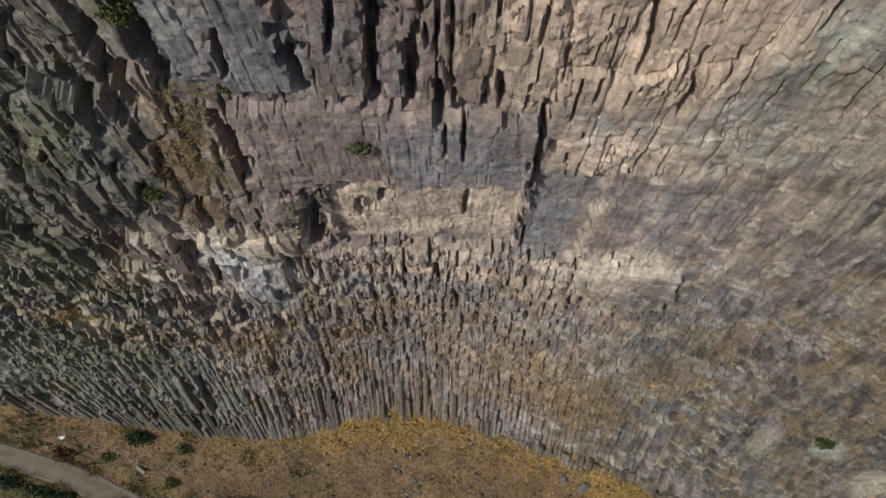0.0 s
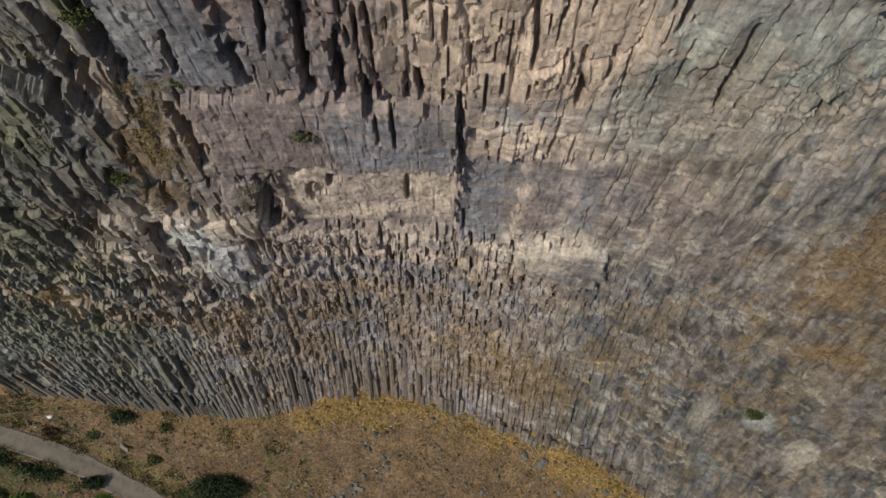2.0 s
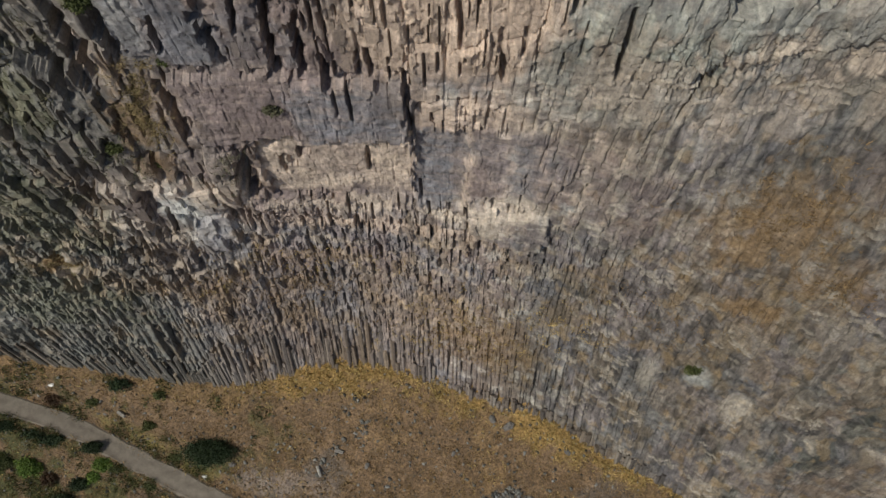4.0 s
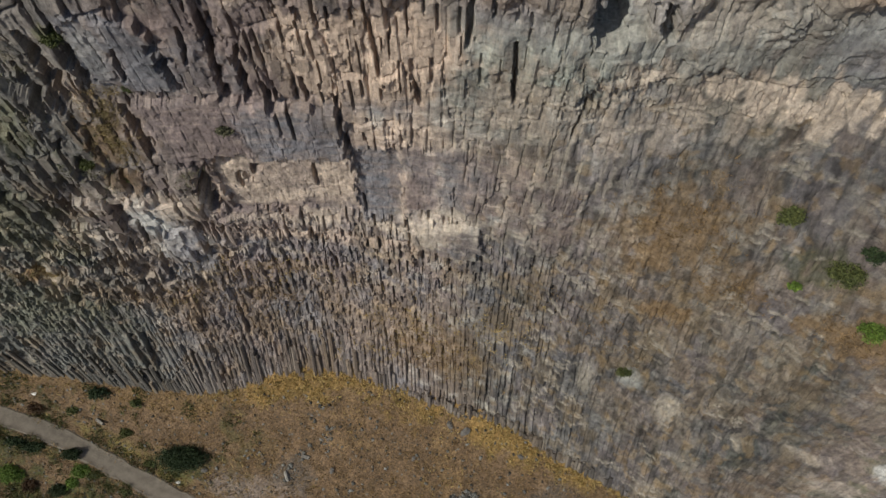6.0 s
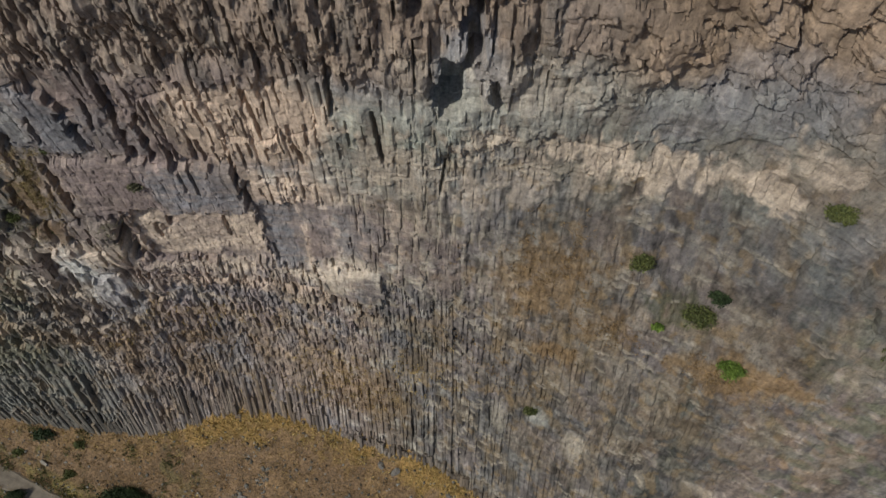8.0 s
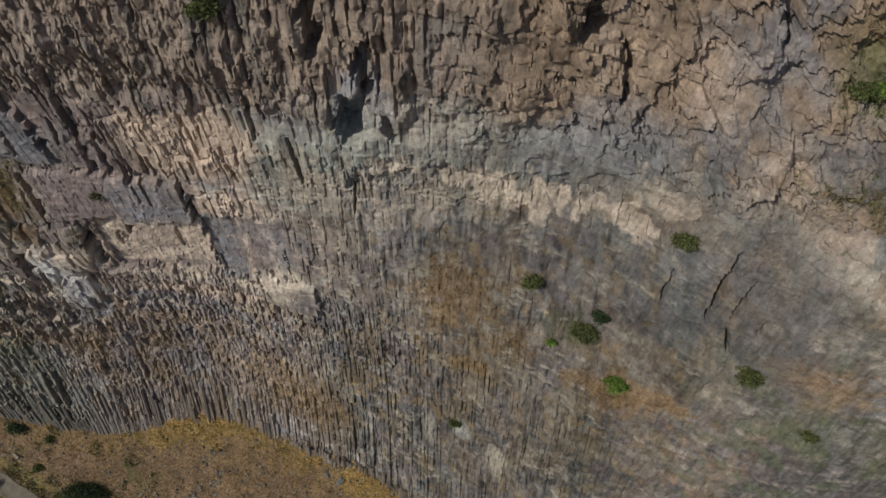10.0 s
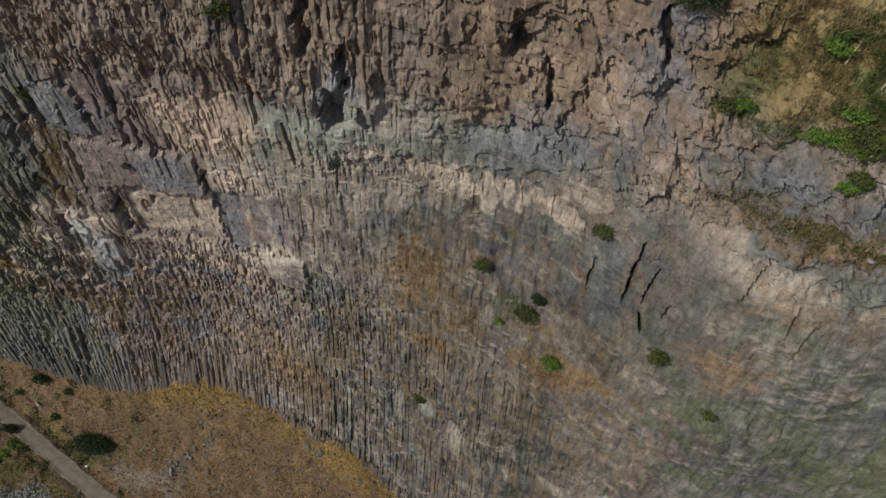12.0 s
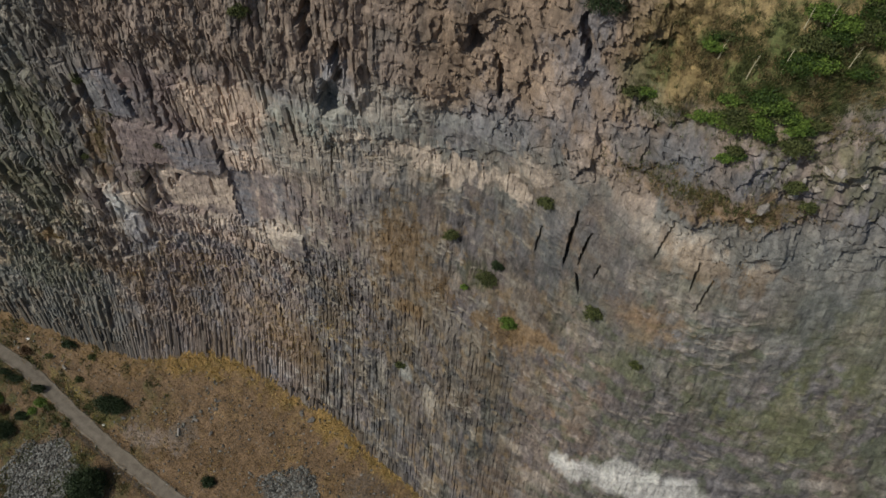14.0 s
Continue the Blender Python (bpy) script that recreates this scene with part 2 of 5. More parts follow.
# ---------------------------------------------------------------- mesh helpers
def sheet(name, co, shape, mat, colour=None):
    """A mesh from a grid of places, in rows."""
    r, c = shape
    me = bpy.data.meshes.new(name)
    k = (np.arange(r - 1)[:, None] * c + np.arange(c - 1)[None]).ravel()
    quads = np.stack([k, k + 1, k + c + 1, k + c], 1).astype(np.int32)
    me.vertices.add(r * c)
    me.vertices.foreach_set("co", co.reshape(-1).astype(np.float32))
    me.loops.add(quads.size)
    me.loops.foreach_set("vertex_index", quads.ravel())
    me.polygons.add(len(quads))
    me.polygons.foreach_set("loop_start", np.arange(len(quads), dtype=np.int32) * 4)
    me.update(calc_edges=True)
    if colour is not None:
        at = me.attributes.new("rock", "FLOAT_COLOR", "POINT")
        at.data.foreach_set("color", np.concatenate([colour.reshape(-1, 3), np.ones((r * c, 1))], 1).ravel().astype(np.float32))
    me.polygons.foreach_set("use_smooth", np.ones(len(quads), bool))
    me.set_sharp_from_angle(angle=radians(26))
    me.materials.append(mat)
    return new(name, me)


def soup(name, verts, faces, mat, parent=None):
    """A mesh from arrays of triangles or quads that all have the same number of corners."""
    me = bpy.data.meshes.new(name)
    v, f = np.asarray(verts, np.float32), np.asarray(faces, np.int32)
    me.vertices.add(len(v))
    me.vertices.foreach_set("co", v.ravel())
    me.loops.add(f.size)
    me.loops.foreach_set("vertex_index", f.ravel())
    me.polygons.add(len(f))
    me.polygons.foreach_set("loop_start", np.arange(len(f), dtype=np.int32) * f.shape[1])
    me.update(calc_edges=True)
    me.materials.append(mat)
    ob = new(name, me)
    if parent:
        ob.parent = parent
    return ob


def part(name, bm, mat, parent, label=""):
    me = bpy.data.meshes.new(name)
    bm.to_mesh(me)
    bm.free()
    me.materials.append(mat)
    ob = new(name, me)
    ob.parent = parent
    return tagged(ob, label) if label else ob


# ---------------------------------------------------------------- the cliff
def spaced(*stretches):
    """Places along an axis: (from, to, step) one after the other."""
    out = []
    for a, b, step in stretches:
        out.append(np.linspace(a, b, max(2, int(round((b - a) / step)) + 1))[:-1])
    return np.concatenate(out + [[stretches[-1][1]]])


# deep clefts: x at the foot, foot, top, width, depth, x at the top
CLEFTS = [
    (-13.8, 56.0, 62.6, 1.2, 2.2, -14.2), (-11.9, 57.6, 63.0, 0.9, 1.8, -12.0), (-15.8, 55.0, 59.6, 0.8, 1.6, -15.9),
    (-9.2, 58.2, 61.2, 0.35, 0.8, -8.9), (-6.1, 57.0, 60.5, 0.45, 1.0, -6.5), (-4.6, 59.7, 63.0, 0.3, 0.8, -4.2),
    (-3.1, 56.2, 64.0, 0.45, 1.1, -2.7), (-1.4, 56.3, 61.2, 0.6, 1.2, -1.2), (-0.1, 55.5, 58.3, 0.5, 1.1, -0.2),
    (1.0, 52.6, 56.6, 0.2, 0.7, 1.0), (2.6, 56.4, 59.0, 0.35, 0.9, 2.4), (4.7, 50.4, 57.8, 0.3, 1.0, 4.5),
    (7.8, 59.7, 64.5, 0.25, 0.8, 7.5), (10.3, 57.0, 59.8, 0.35, 0.9, 10.1), (-10.3, 50.4, 55.4, 0.8, 1.5, -10.7),
    (-8.0, 41.7, 47.8, 1.5, 2.4, -7.7)]
CLEFTS_RIGHT = [
    (1.35, 44.8, 48.2, 0.3, 0.8, 1.4), (-13.4, 46.4, 49.4, 0.6, 1.2, -13.2), (-15.8, 49.0, 51.5, 0.7, 1.2, -15.6),
    (49.5, 55.8, 62.8, 0.34, 1.2, 49.9), (50.9, 57.0, 61.4, 0.28, 1.0, 51.6), (51.6, 53.7, 56.0, 0.25, 0.9, 51.0), (46.3, 55.5, 58.5, 0.2, 0.7, 46.6), (52.8, 56.8, 58.6, 0.2, 0.7, 53.1), (57.5, 62.5, 66.5, 0.22, 0.7, 58.6)]
CLEFTS_UPPER = [
    (21.0, 64.2, 68.6, 2.4, 1.9, 22.0), (22.3, 66.5, 73.6, 1.1, 2.0, 22.9), (24.6, 64.6, 67.4, 0.8, 1.0, 24.0), (19.2, 71.5, 77.5, 1.4, 2.0, 19.6), (37.3, 75.0, 77.6, 1.6, 1.8, 37.1),
    (48.0, 77.0, 81.0, 0.9, 1.6, 47.3), (40.5, 70.5, 75.0, 0.5, 1.2, 39.8), (13.2, 63.0, 67.5, 0.4, 1.0, 13.6),
    (16.4, 58.5, 64.0, 0.3, 0.9, 16.0), (20.6, 55.6, 59.5, 0.18, 0.6, 21.0), (61.3, 60.8, 63.8, 0.22, 0.8, 61.5), (62.3, 58.7, 62.5, 0.2, 0.7, 63.0), (5.2, 41.5, 44.5, 0.2, 0.6, 5.1), (-21.5, 46.0, 52.0, 0.8, 1.4, -22.0)]
# narrow black slots: x at the foot, foot, top, width, depth, x at the top
SLOTS = [
    (0.4, 59.9, 62.8, 0.14, 0.6, 0.3), (-0.3, 60.1, 62.7, 0.14, 0.6, -0.2), (0.1, 53.1, 55.5, 0.11, 0.5, 0.1), (-5.5, 48.3, 50.0, 0.8, 1.1, -5.3), (-12.3, 46.2, 47.4, 0.5, 1.0, -12.1),
    (-3.6, 46.7, 48.2, 0.36, 0.9, -3.5)]
SLOTS_LOW = [
    (-5.0, 44.9, 46.9, 0.3, 0.9, -5.0), (-15.6, 37.4, 43.2, 0.45, 1.0, -14.6), (-10.6, 38.5, 40.7, 0.28, 0.8, -10.4), (-9.6, 36.1, 39.9, 0.3, 0.9, -9.2), (-8.8, 35.6, 39.8, 0.34, 0.9, -8.4), (-5.2, 36.4, 38.7, 0.24, 0.7, -5.2),
    (-2.8, 34.4, 38.8, 0.24, 0.7, -2.8), (-0.3, 35.4, 38.7, 0.28, 0.8, -0.4), (1.2, 31.2, 34.8, 0.35, 0.9, 0.8), (-19.4, 51.7, 54.0, 0.52, 1.2, -19.4), (-29.6, 38.9, 41.2, 1.0, 1.4, -28.9)]
# slabs that stand out of the face (minus: back from it): from x to x, from z to z, metres
SLABS = [
    (-2.8, 4.6, 50.4, 55.9, 0.75), (-9.6, -2.8, 50.0, 56.2, 0.45), (-3.6, 1.3, 44.6, 49.0, 0.45), (-6.4, 4.6, 41.5, 50.4, -0.55),
    (4.7, 8.6, 41.4, 51.2, -0.35), (-3.3, -2.6, 47.0, 48.3, -1.1),
    (-4.5, -3.9, 45.6, 47.0, -0.9), (9.3, 15.2, 38.0, 42.6, 0.6), (-14.6, -12.9, 41.4, 45.4, 0.6), (-12.7, -10.6, 40.2, 44.2, 0.45), (-15.6, -14.2, 38.0, 42.0, 0.4), (-13.8, -12.2, 34.2, 39.2, 0.65), (-12.1, -11.0, 35.4, 39.6, 0.45), (8.8, 12.6, 44.0, 52.0, 0.2), (20.4, 23.4, 64.6, 67.2, -1.0)]
SLABS_HIGH = [
    (-9.6, -6.5, 57.2, 63.5, 0.35), (-11.6, -9.8, 58.2, 63.5, 0.1), (-5.6, -3.5, 56.6, 63.0, 0.25), (-2.6, -1.5, 57.0, 61.5, 0.3), (-16.0, -14.4, 51.5, 55.5, 0.3)]


def fan(x):
    """How much the columns' tops lean away, along the far wing."""
    return 0.055 * smooth(-12, -34, x)


def ragged(x, z):
    """How far the edges of slabs step in and out, broken at joints."""
    return (0.2 * fbm(z / 1.3, x / 3, 97) + 0.75 * (rnd(np.floor(z / 0.9 + 0.2 * x), 0, 98) - 0.5), 0.25 * fbm(x / 1.2, z / 3, 98) + 0.6 * (rnd(np.floor(x / 0.8 + 0.1 * z), 1, 99) - 0.5))


def plates(x, z, sx, sz, s, step, tilt):
    """Angular plates of rock, each with its own depth and lean, and a number that names the plate."""
    i, j, gap, u, v = worley(x / sx, z / sz, s)
    depth = step * (rnd(i, j, s + 2) - 0.5) + tilt * (u * (rnd(i, j, s + 3) - 0.5) + v * (rnd(i, j, s + 4) - 0.62))
    return depth, rnd(i, j, s + 5), gap


def relief(x, z):
    """How far the rock stands out of the smooth face, in metres, and numbers that name each block of it."""
    wob = 0.3 * fbm(x / 7, z / 7, 3)
    tier = np.floor(z / 4.6 + 0.9 * rnd(np.floor(x / 1.7), 0, 5) + 0.5 * fbm(x / 8, z / 30, 6))
    shift = 7 * rnd(tier, 0, 8)
    lean = x + fan(x) * (z - 12) + 0.18 * fbm(x / 4, z / 7, 11)
    steep = lean + 0.06 * (z - 50) * smooth(-4, -16, x)
    n = 3.2 * fbm(x / 9, z / 9, 95)
    quiet = smooth(9, 19, x + n) * smooth(67, 60, z + 0.5 * n)      # east of the slabs the face is worn smoother
    # chips and plates, three sizes of them
    slow = lean - 0.5 * np.maximum(lean - 27, 0)
    chip, chip_tone, chip_gap = plates(slow, z, 0.30, 0.50, 13, 0.13, 0.22)
    plate, plate_tone, plate_gap = plates(slow + 0.1 * z, z - 0.15 * x, 0.62, 1.15, 23, 0.30, 0.42)
    wide, wide_tone, wide_gap = plates(slow + 0.06 * (z - 50) * smooth(-4, -16, x) - 0.12 * (z - 60) * smooth(24, 34, x), z + 0.1 * x, 1.5, 2.6, 43, 0.62, 0.55)
    wide = wide - 0.4 * smooth(24, 32, x) * (wide_tone > 0.45) * np.exp(-(wide_gap / 0.03) ** 2)
    calm = 0.35 + 0.65 * smooth(-0.22, 0.28, fbm(x / 5, z / 3.5, 63, 5))     # some stretches are whole, others shattered
    shelf_top = smooth(7, 12, x + 0.5 * n) * smooth(50, 54, z) * smooth(68, 64, z)
    calm = calm * (1 - 0.75 * shelf_top)
    flake = (0.75 * plate + 0.7 * chip) * calm
    rubble, rubble_tone, rubble_gap = plates(lean - 0.08 * z, (z - 28) * (1 - 0.45 * smooth(-2, -16, x)) + 0.1 * x, 0.46, 0.85, 33, 0.55, 0.6)
    rubble = rubble - 0.12 * np.exp(-(rubble_gap / 0.05) ** 2)
    # thin ledges; pale colour stands in for their sunlit, dusty tops
    si, sj, sgap, su, sv = worley(x / 1.15 + 0.4 * fbm(x / 2, z / 2, 55), z / 0.32 + 0.7 * fbm(x / 2.5, z / 2, 57), 59)
    sliver = (rnd(si, sj, 65) > 0.78) * smooth(0.0, 0.12, sgap) * smooth(-0.05, 0.25, fbm(x / 4.5, z / 2.8, 67))
    # slender columns at the foot
    i, k, u, v = columns(lean, z + wob, 0.53, 3.4, 21)
    edge = np.minimum(u, 1 - u) * 2
    open_joint = rnd(i, k, 36) > 0.72
    slender = 0.17 * np.minimum(edge / 0.45, 1) - (0.08 + 0.4 * open_joint) * np.exp(-(edge / 0.2) ** 2) + 0.5 * (rnd(i, k, 31) - 0.5) + 0.2 * (u - 0.5) * (rnd(i, k, 33) - 0.5)
    slender = slender - 0.8 * (rnd(i, np.floor(k / 2), 35) > 0.9) * (1 - 0.6 * smooth(20, 30, x))
    # broken prisms above them, each with its flat top
    i2, k2, u2, v2 = columns(lean + shift, z + wob, 0.70, 2.3, 41)
    edge2 = np.minimum(u2, 1 - u2) * 2
    stub = 0.2 * np.minimum(edge2 / 0.4, 1) - 0.4 * np.exp(-(edge2 / 0.16) ** 2) * (rnd(i2, k2, 52) > 0.4) + 1.2 * (rnd(i2, k2, 51) ** 1.3 - 0.45) + 0.4 * v2 + 0.3 * (u2 - 0.5) * (rnd(i2, k2, 54) - 0.5)
    stub = (stub - 1.0 * (rnd(i2, k2, 53) > 0.92)) * (0.4 + 0.6 * calm)
    # crumbs of rock, smaller still
    i4, k4, u4, v4 = columns(lean * 1.02 + 1.7 * shift, z + wob, 0.44, 1.3, 141)
    edge4 = np.minimum(u4, 1 - u4) * 2
    crumb = 0.12 * np.minimum(edge4 / 0.5, 1) + 0.5 * (rnd(i4, k4, 151) - 0.5) + 0.2 * v4 - 0.5 * (rnd(i4, k4, 153) > 0.94)
    crumb = crumb * (0.25 + 0.75 * calm) * (1 - 0.85 * smooth(26, 34, x) * smooth(56, 62, z)) * (1 - 0.6 * smooth(48, 56, x))
    # thick prisms higher up
    i3, k3, u3, v3 = columns(steep - 0.05 * z + 0.5 * shift, z + wob, 1.35, 5.0, 61)
    edge3 = np.minimum(u3, 1 - u3) * 2
    thick = 0.25 * np.minimum(edge3 / 0.3, 1) - 0.6 * np.exp(-(edge3 / 0.09) ** 2) * (rnd(i3, k3, 72) > 0.35) + 0.9 * (rnd(i3, k3, 71) - 0.5) + 0.6 * (u3 - 0.5) * (rnd(i3, k3, 73) - 0.6) + 0.25 * v3
    # slats of the leaning west wing, with black slots between them
    i5, k5, u5, v5 = columns(steep + 0.4 * shift, z + 0.5 * wob, 0.82, 3.6, 241)
    edge5 = np.minimum(u5, 1 - u5) * 2
    slats = 0.9 * (rnd(i5, k5, 243) - 0.5) + 0.55 * (u5 - 0.5) * (rnd(i5, k5, 245) - 0.35) - 0.9 * (rnd(i5, k5, 247) > 0.84) - 0.5 * np.exp(-(edge5 / 0.14) ** 2) * (rnd(i5, k5, 249) > 0.5) + 0.4 * v5
    iw, kw, uw, vw = columns(steep + 0.3 * shift, z, 2.0, 4.2, 261)
    gash = (rnd(iw, kw, 263) > 0.4) * smooth(0.07, 0.0, abs(uw - 0.3 - 0.4 * rnd(iw, kw, 265)) - (0.04 + 0.13 * rnd(iw, kw, 267)) * np.sin(np.pi * np.clip(vw, 0, 1)))
    # big leaning blocks
    bi, bj, bgap, bu, bv = worley(steep / 2.4, z / 5.2 - 0.06 * x, 181)
    big = 1.3 * (rnd(bi, bj, 183) - 0.5) - 0.5 * np.exp(-(bgap / 0.05) ** 2) + 1.1 * bu * (rnd(bi, bj, 185) - 0.45) + 0.6 * bv * rnd(bi, bj, 186)
    # tumbled rock
    ci, cj, gap, du, dv = worley(x / 0.95 + 0.06 * z, z / 2.2, 81)
    tumbled = 0.8 * (rnd(ci, cj, 83) - 0.5) - 0.3 * np.exp(-(gap / 0.07) ** 2) + 0.9 * du * (rnd(ci, cj, 85) - 0.5) + 0.6 * dv * (rnd(ci, cj, 86) - 0.3)
    lobes = np.round(2.5 * fbm(x / 2.2 + 0.05 * z, z / 1.9, 271, 4)) / 2.5
    lump = 1.5 * fbm(x / 4.5, z / 5.5, 90) + 0.3 * abs(fbm(x / 1.4, z / 1.7, 93))
    ribs = fbm(lean / 0.9, z / 4.5, 191)
    # short open cracks
    ic, kc, uc, vc = columns(lean + 2 * shift, z + wob, 1.05, 2.0, 301)
    crack = smooth(0.17, 0.09, np.minimum(uc, 1 - uc) * 1.1) * (rnd(ic, kc, 303) > 0.6) * smooth(0.0, 0.1, vc) * smooth(1.0, 0.8, vc)

    left = 1 - smooth(6, 16, x + 0.7 * n)
    far = smooth(18, 34, x + n)
    foot = 1 - smooth(25, 33, z + n + 0.16 * np.maximum(x - 2, 0))
    shelf = 23.6 + 0.42 * (x - 41) + 1.2 * fbm(x / 4, x / 9, 207)          # the white ledge and the columns under it
    under = smooth(shelf + 0.15, shelf - 0.15, z) * smooth(34, 42, x)
    foot = np.maximum(foot, under)
    middle = (1 - foot) * (1 - smooth(39, 43, z + n * 0.5))
    upper = (1 - smooth(64, 68, z + n)) * (1 - foot - middle)
    top = 1 - foot - middle - upper
    rag = smooth(2, -14, x)                       # the far wing is more broken
    rough = 0.4 + 0.6 * smooth(-0.3, 0.3, fbm(x / 6, z / 4, 197))
    wing = smooth(-12, -19, x + 0.5 * n)
    east = smooth(38, 50, x)
    high = smooth(12.5, 21, z - 7 * smooth(-12, -24, x) - 0.05 * (x + 10) + 5 * fbm(x / 2.5, z / 9, 69))
    d = foot * (slender * (0.25 + 0.6 * left) * (1 - 0.75 * high) + 0.25 * crumb + 0.5 * flake + 0.25 * chip + high * (0.55 * rubble * (1 - 0.65 * smooth(8, 18, x)) + stub * (0.06 + 0.4 * rag) * rough))
    chunk = np.exp(-((x + 13) / 3.5) ** 2 - ((z - 40.5) / 4) ** 2)
    d = d + middle * (1 - 0.5 * chunk) * (stub * (0.3 + 0.3 * rag) * (0.25 + 0.75 * left) * rough + 0.25 * crumb + 0.7 * rubble * (1 - 0.5 * east) + 0.4 * flake + 0.12 * slender * (1 - east) + 0.25 * far * lump + 0.3 * wide * (1 - left) + wing * (0.3 * slats + 0.4 * wide - 1.2 * gash))
    eased = 1 - 0.6 * np.exp(-((x + 12) / 4) ** 2 - ((z - 52.5) / 5) ** 2)
    tan = np.exp(-((x - 6) / 7) ** 2 - ((z - 61) / 5) ** 2)
    d = d + upper * (0.4 * flake + left * (1 - wing) * eased * (0.12 * thick + 0.7 * big + 0.15 * wide) * (1 - 0.7 * tan) + wing * (0.4 * slats * (0.3 + 0.7 * calm) + 0.1 * stub + 0.9 * big + 0.3 * wide - 1.7 * gash) + tan * (0.3 * wide + 0.4 * plate + 0.2 * rubble + 0.2 * ribs)
                     + (1 - left) * (0.12 * thick * smooth(30, 22, x) * (1 - 0.6 * shelf_top) + 0.3 * wide * (1 - 0.6 * shelf_top) + (0.25 * (1 - shelf_top) + 0.2 * smooth(14, 22, x)) * crumb * (1 - 0.7 * east) + far * (0.3 * lump + 0.2 * slender * smooth(58, 50, z) * (1 - east) + 0.35 * plate + 0.3 * east * lobes)))
    boulder_face = smooth(24, 34, x)
    turf = smooth(54, 58, x) * smooth(73, 77, z - 0.1 * (x - 56))
    d = d + top * (1 - 0.85 * turf) * ((0.4 - 0.25 * smooth(22, 32, x)) * tumbled + (0.55 + 0.35 * boulder_face) * wide + boulder_face * (1.1 * lobes + 0.5 * plate) + 0.5 * flake + 0.25 * crumb + 0.9 * lump + 0.4 * (1 - boulder_face) * ribs + 0.4 * wing * slats + smooth(24, 12, x) * (0.05 * stub + 0.55 * rubble))
    d = d + 1.3 * np.exp(-((x - 56) / 1.1) ** 2 - ((z - 77.2) / 1.3) ** 2) + 0.8 * np.exp(-((x - 54.6) / 1.2) ** 2 - ((z - 75.2) / 1.2) ** 2)
    d = d + 0.7 * under * smooth(shelf - 9, shelf - 3, z)
    d = d - crack * (1 - 0.45 * smooth(18, 30, x)) * (0.85 * (1 - 0.6 * far) * (upper * (0.3 + 0.7 * left) * (1 - 0.6 * tan) + middle * (0.45 + 0.55 * left) + 0.6 * foot) + 0.6 * (1 - boulder_face) * top)
    # worn ribs down the quieter part, broken by thin ledges
    quiet = quiet * (1 - 0.5 * under)
    bent = x + 0.25 * fbm(x / 2, z / 2, 194)
    step = np.floor(3 * (z / 1.9 + 0.8 * rnd(np.floor(x / 0.7), 0, 195) + 1.2 * fbm(x / 3, z / 3, 196))) / 3
    d = d * (1 - 0.42 * quiet) + quiet * (0.14 * sliver + 0.28 * fbm(bent / 0.8, z / 4.0, 192) + 0.35 * fbm(bent / 5, z / 6, 195) + 0.22 * (rnd(step * 3, np.floor(x / 0.7), 198) - 0.5) * smooth(34, 26, x) + 0.3 * slender * smooth(46, 36, z) * smooth(52, 42, x))
    slabby = smooth(4.5, 8, x) * smooth(24, 19, x + 0.4 * n) * smooth(41, 43.5, z) * smooth(58.5, 55, z)
    d = d * (1 - 0.6 * slabby) + slabby * (0.3 * wide + 0.25 * thick + 0.1 * sliver)
    # the upper rock hangs a little over the pale band
    brow = 62.2 + 0.06 * (x - 30) + 2.6 * fbm(x / 4, x / 7, 205)
    d = d + 0.35 * smooth(-0.2, 0.3, fbm(x / 3.5, x / 9, 206) + 0.15) * smooth(brow - 0.12, brow + 0.12, z) * smooth(brow + 5, brow + 2, z) * smooth(11, 16, x) * smooth(48, 42, x)
    ledge = smooth(16, 21, x) * smooth(48, 43, x) * np.exp(-((z - 60.8 - 0.5 * n) / 2.4) ** 2)
    d = d + ledge * (0.6 * plate + 0.35 * tumbled)
    # smooth slabs
    wx, wz = ragged(x, z)
    for x0, x1, z0, z1, out in SLABS + SLABS_HIGH:
        m = (x > x0 - 1) & (x < x1 + 1) & (z > z0 - 1) & (z < z1 + 1)
        if m.any():
            xm, zm = x[m] + wx[m], z[m] + wz[m]
            inside = smooth(x0 - 0.06, x0 + 0.06, xm) * smooth(x1 + 0.06, x1 - 0.06, xm) * smooth(z0 - 0.07, z0 + 0.07, zm) * smooth(z1 + 0.07, z1 - 0.07, zm)
            d[m] = d[m] * (1 - 0.93 * inside) + (out + 0.22 * plate[m] + 0.25 * chip[m] + 0.05 * (rnd(np.floor(zm / 0.33 + 0.3 * n[m]), np.floor(xm / 3.3), 75) - 0.5)) * inside
    for x0, z0, z1, width, depth, x1 in CLEFTS + CLEFTS_RIGHT + CLEFTS_UPPER + SLOTS + SLOTS_LOW:
        m = (x > min(x0, x1) - width - 0.5) & (x < max(x0, x1) + width + 0.5) & (z > z0 - 0.5) & (z < z1 + 0.5)
        if m.any():
            xm, zm = x[m], z[m]
            f = np.clip((zm - z0) / (z1 - z0), 0, 1)
            line = x0 + (x1 - x0) * f + 0.5 * width * (rnd(np.floor(zm / 0.8), 0, 99) - 0.5) + 0.25 * width * fbm(xm / 2 + x0, zm / 1.1, 99)
            w = np.maximum(width * (0.4 + 0.6 * np.sin(np.pi * np.clip(f * 0.9 + 0.08, 0, 1))) * 0.5, 0.07)
            d[m] = d[m] - depth * (1.45 if x0 < 0 else 1.1) * smooth(w + 0.07, w - 0.05, abs(xm - line)) * smooth(z0 - 0.12, z0 + 0.12, zm) * smooth(z1 + 0.12, z1 - 0.12, zm)
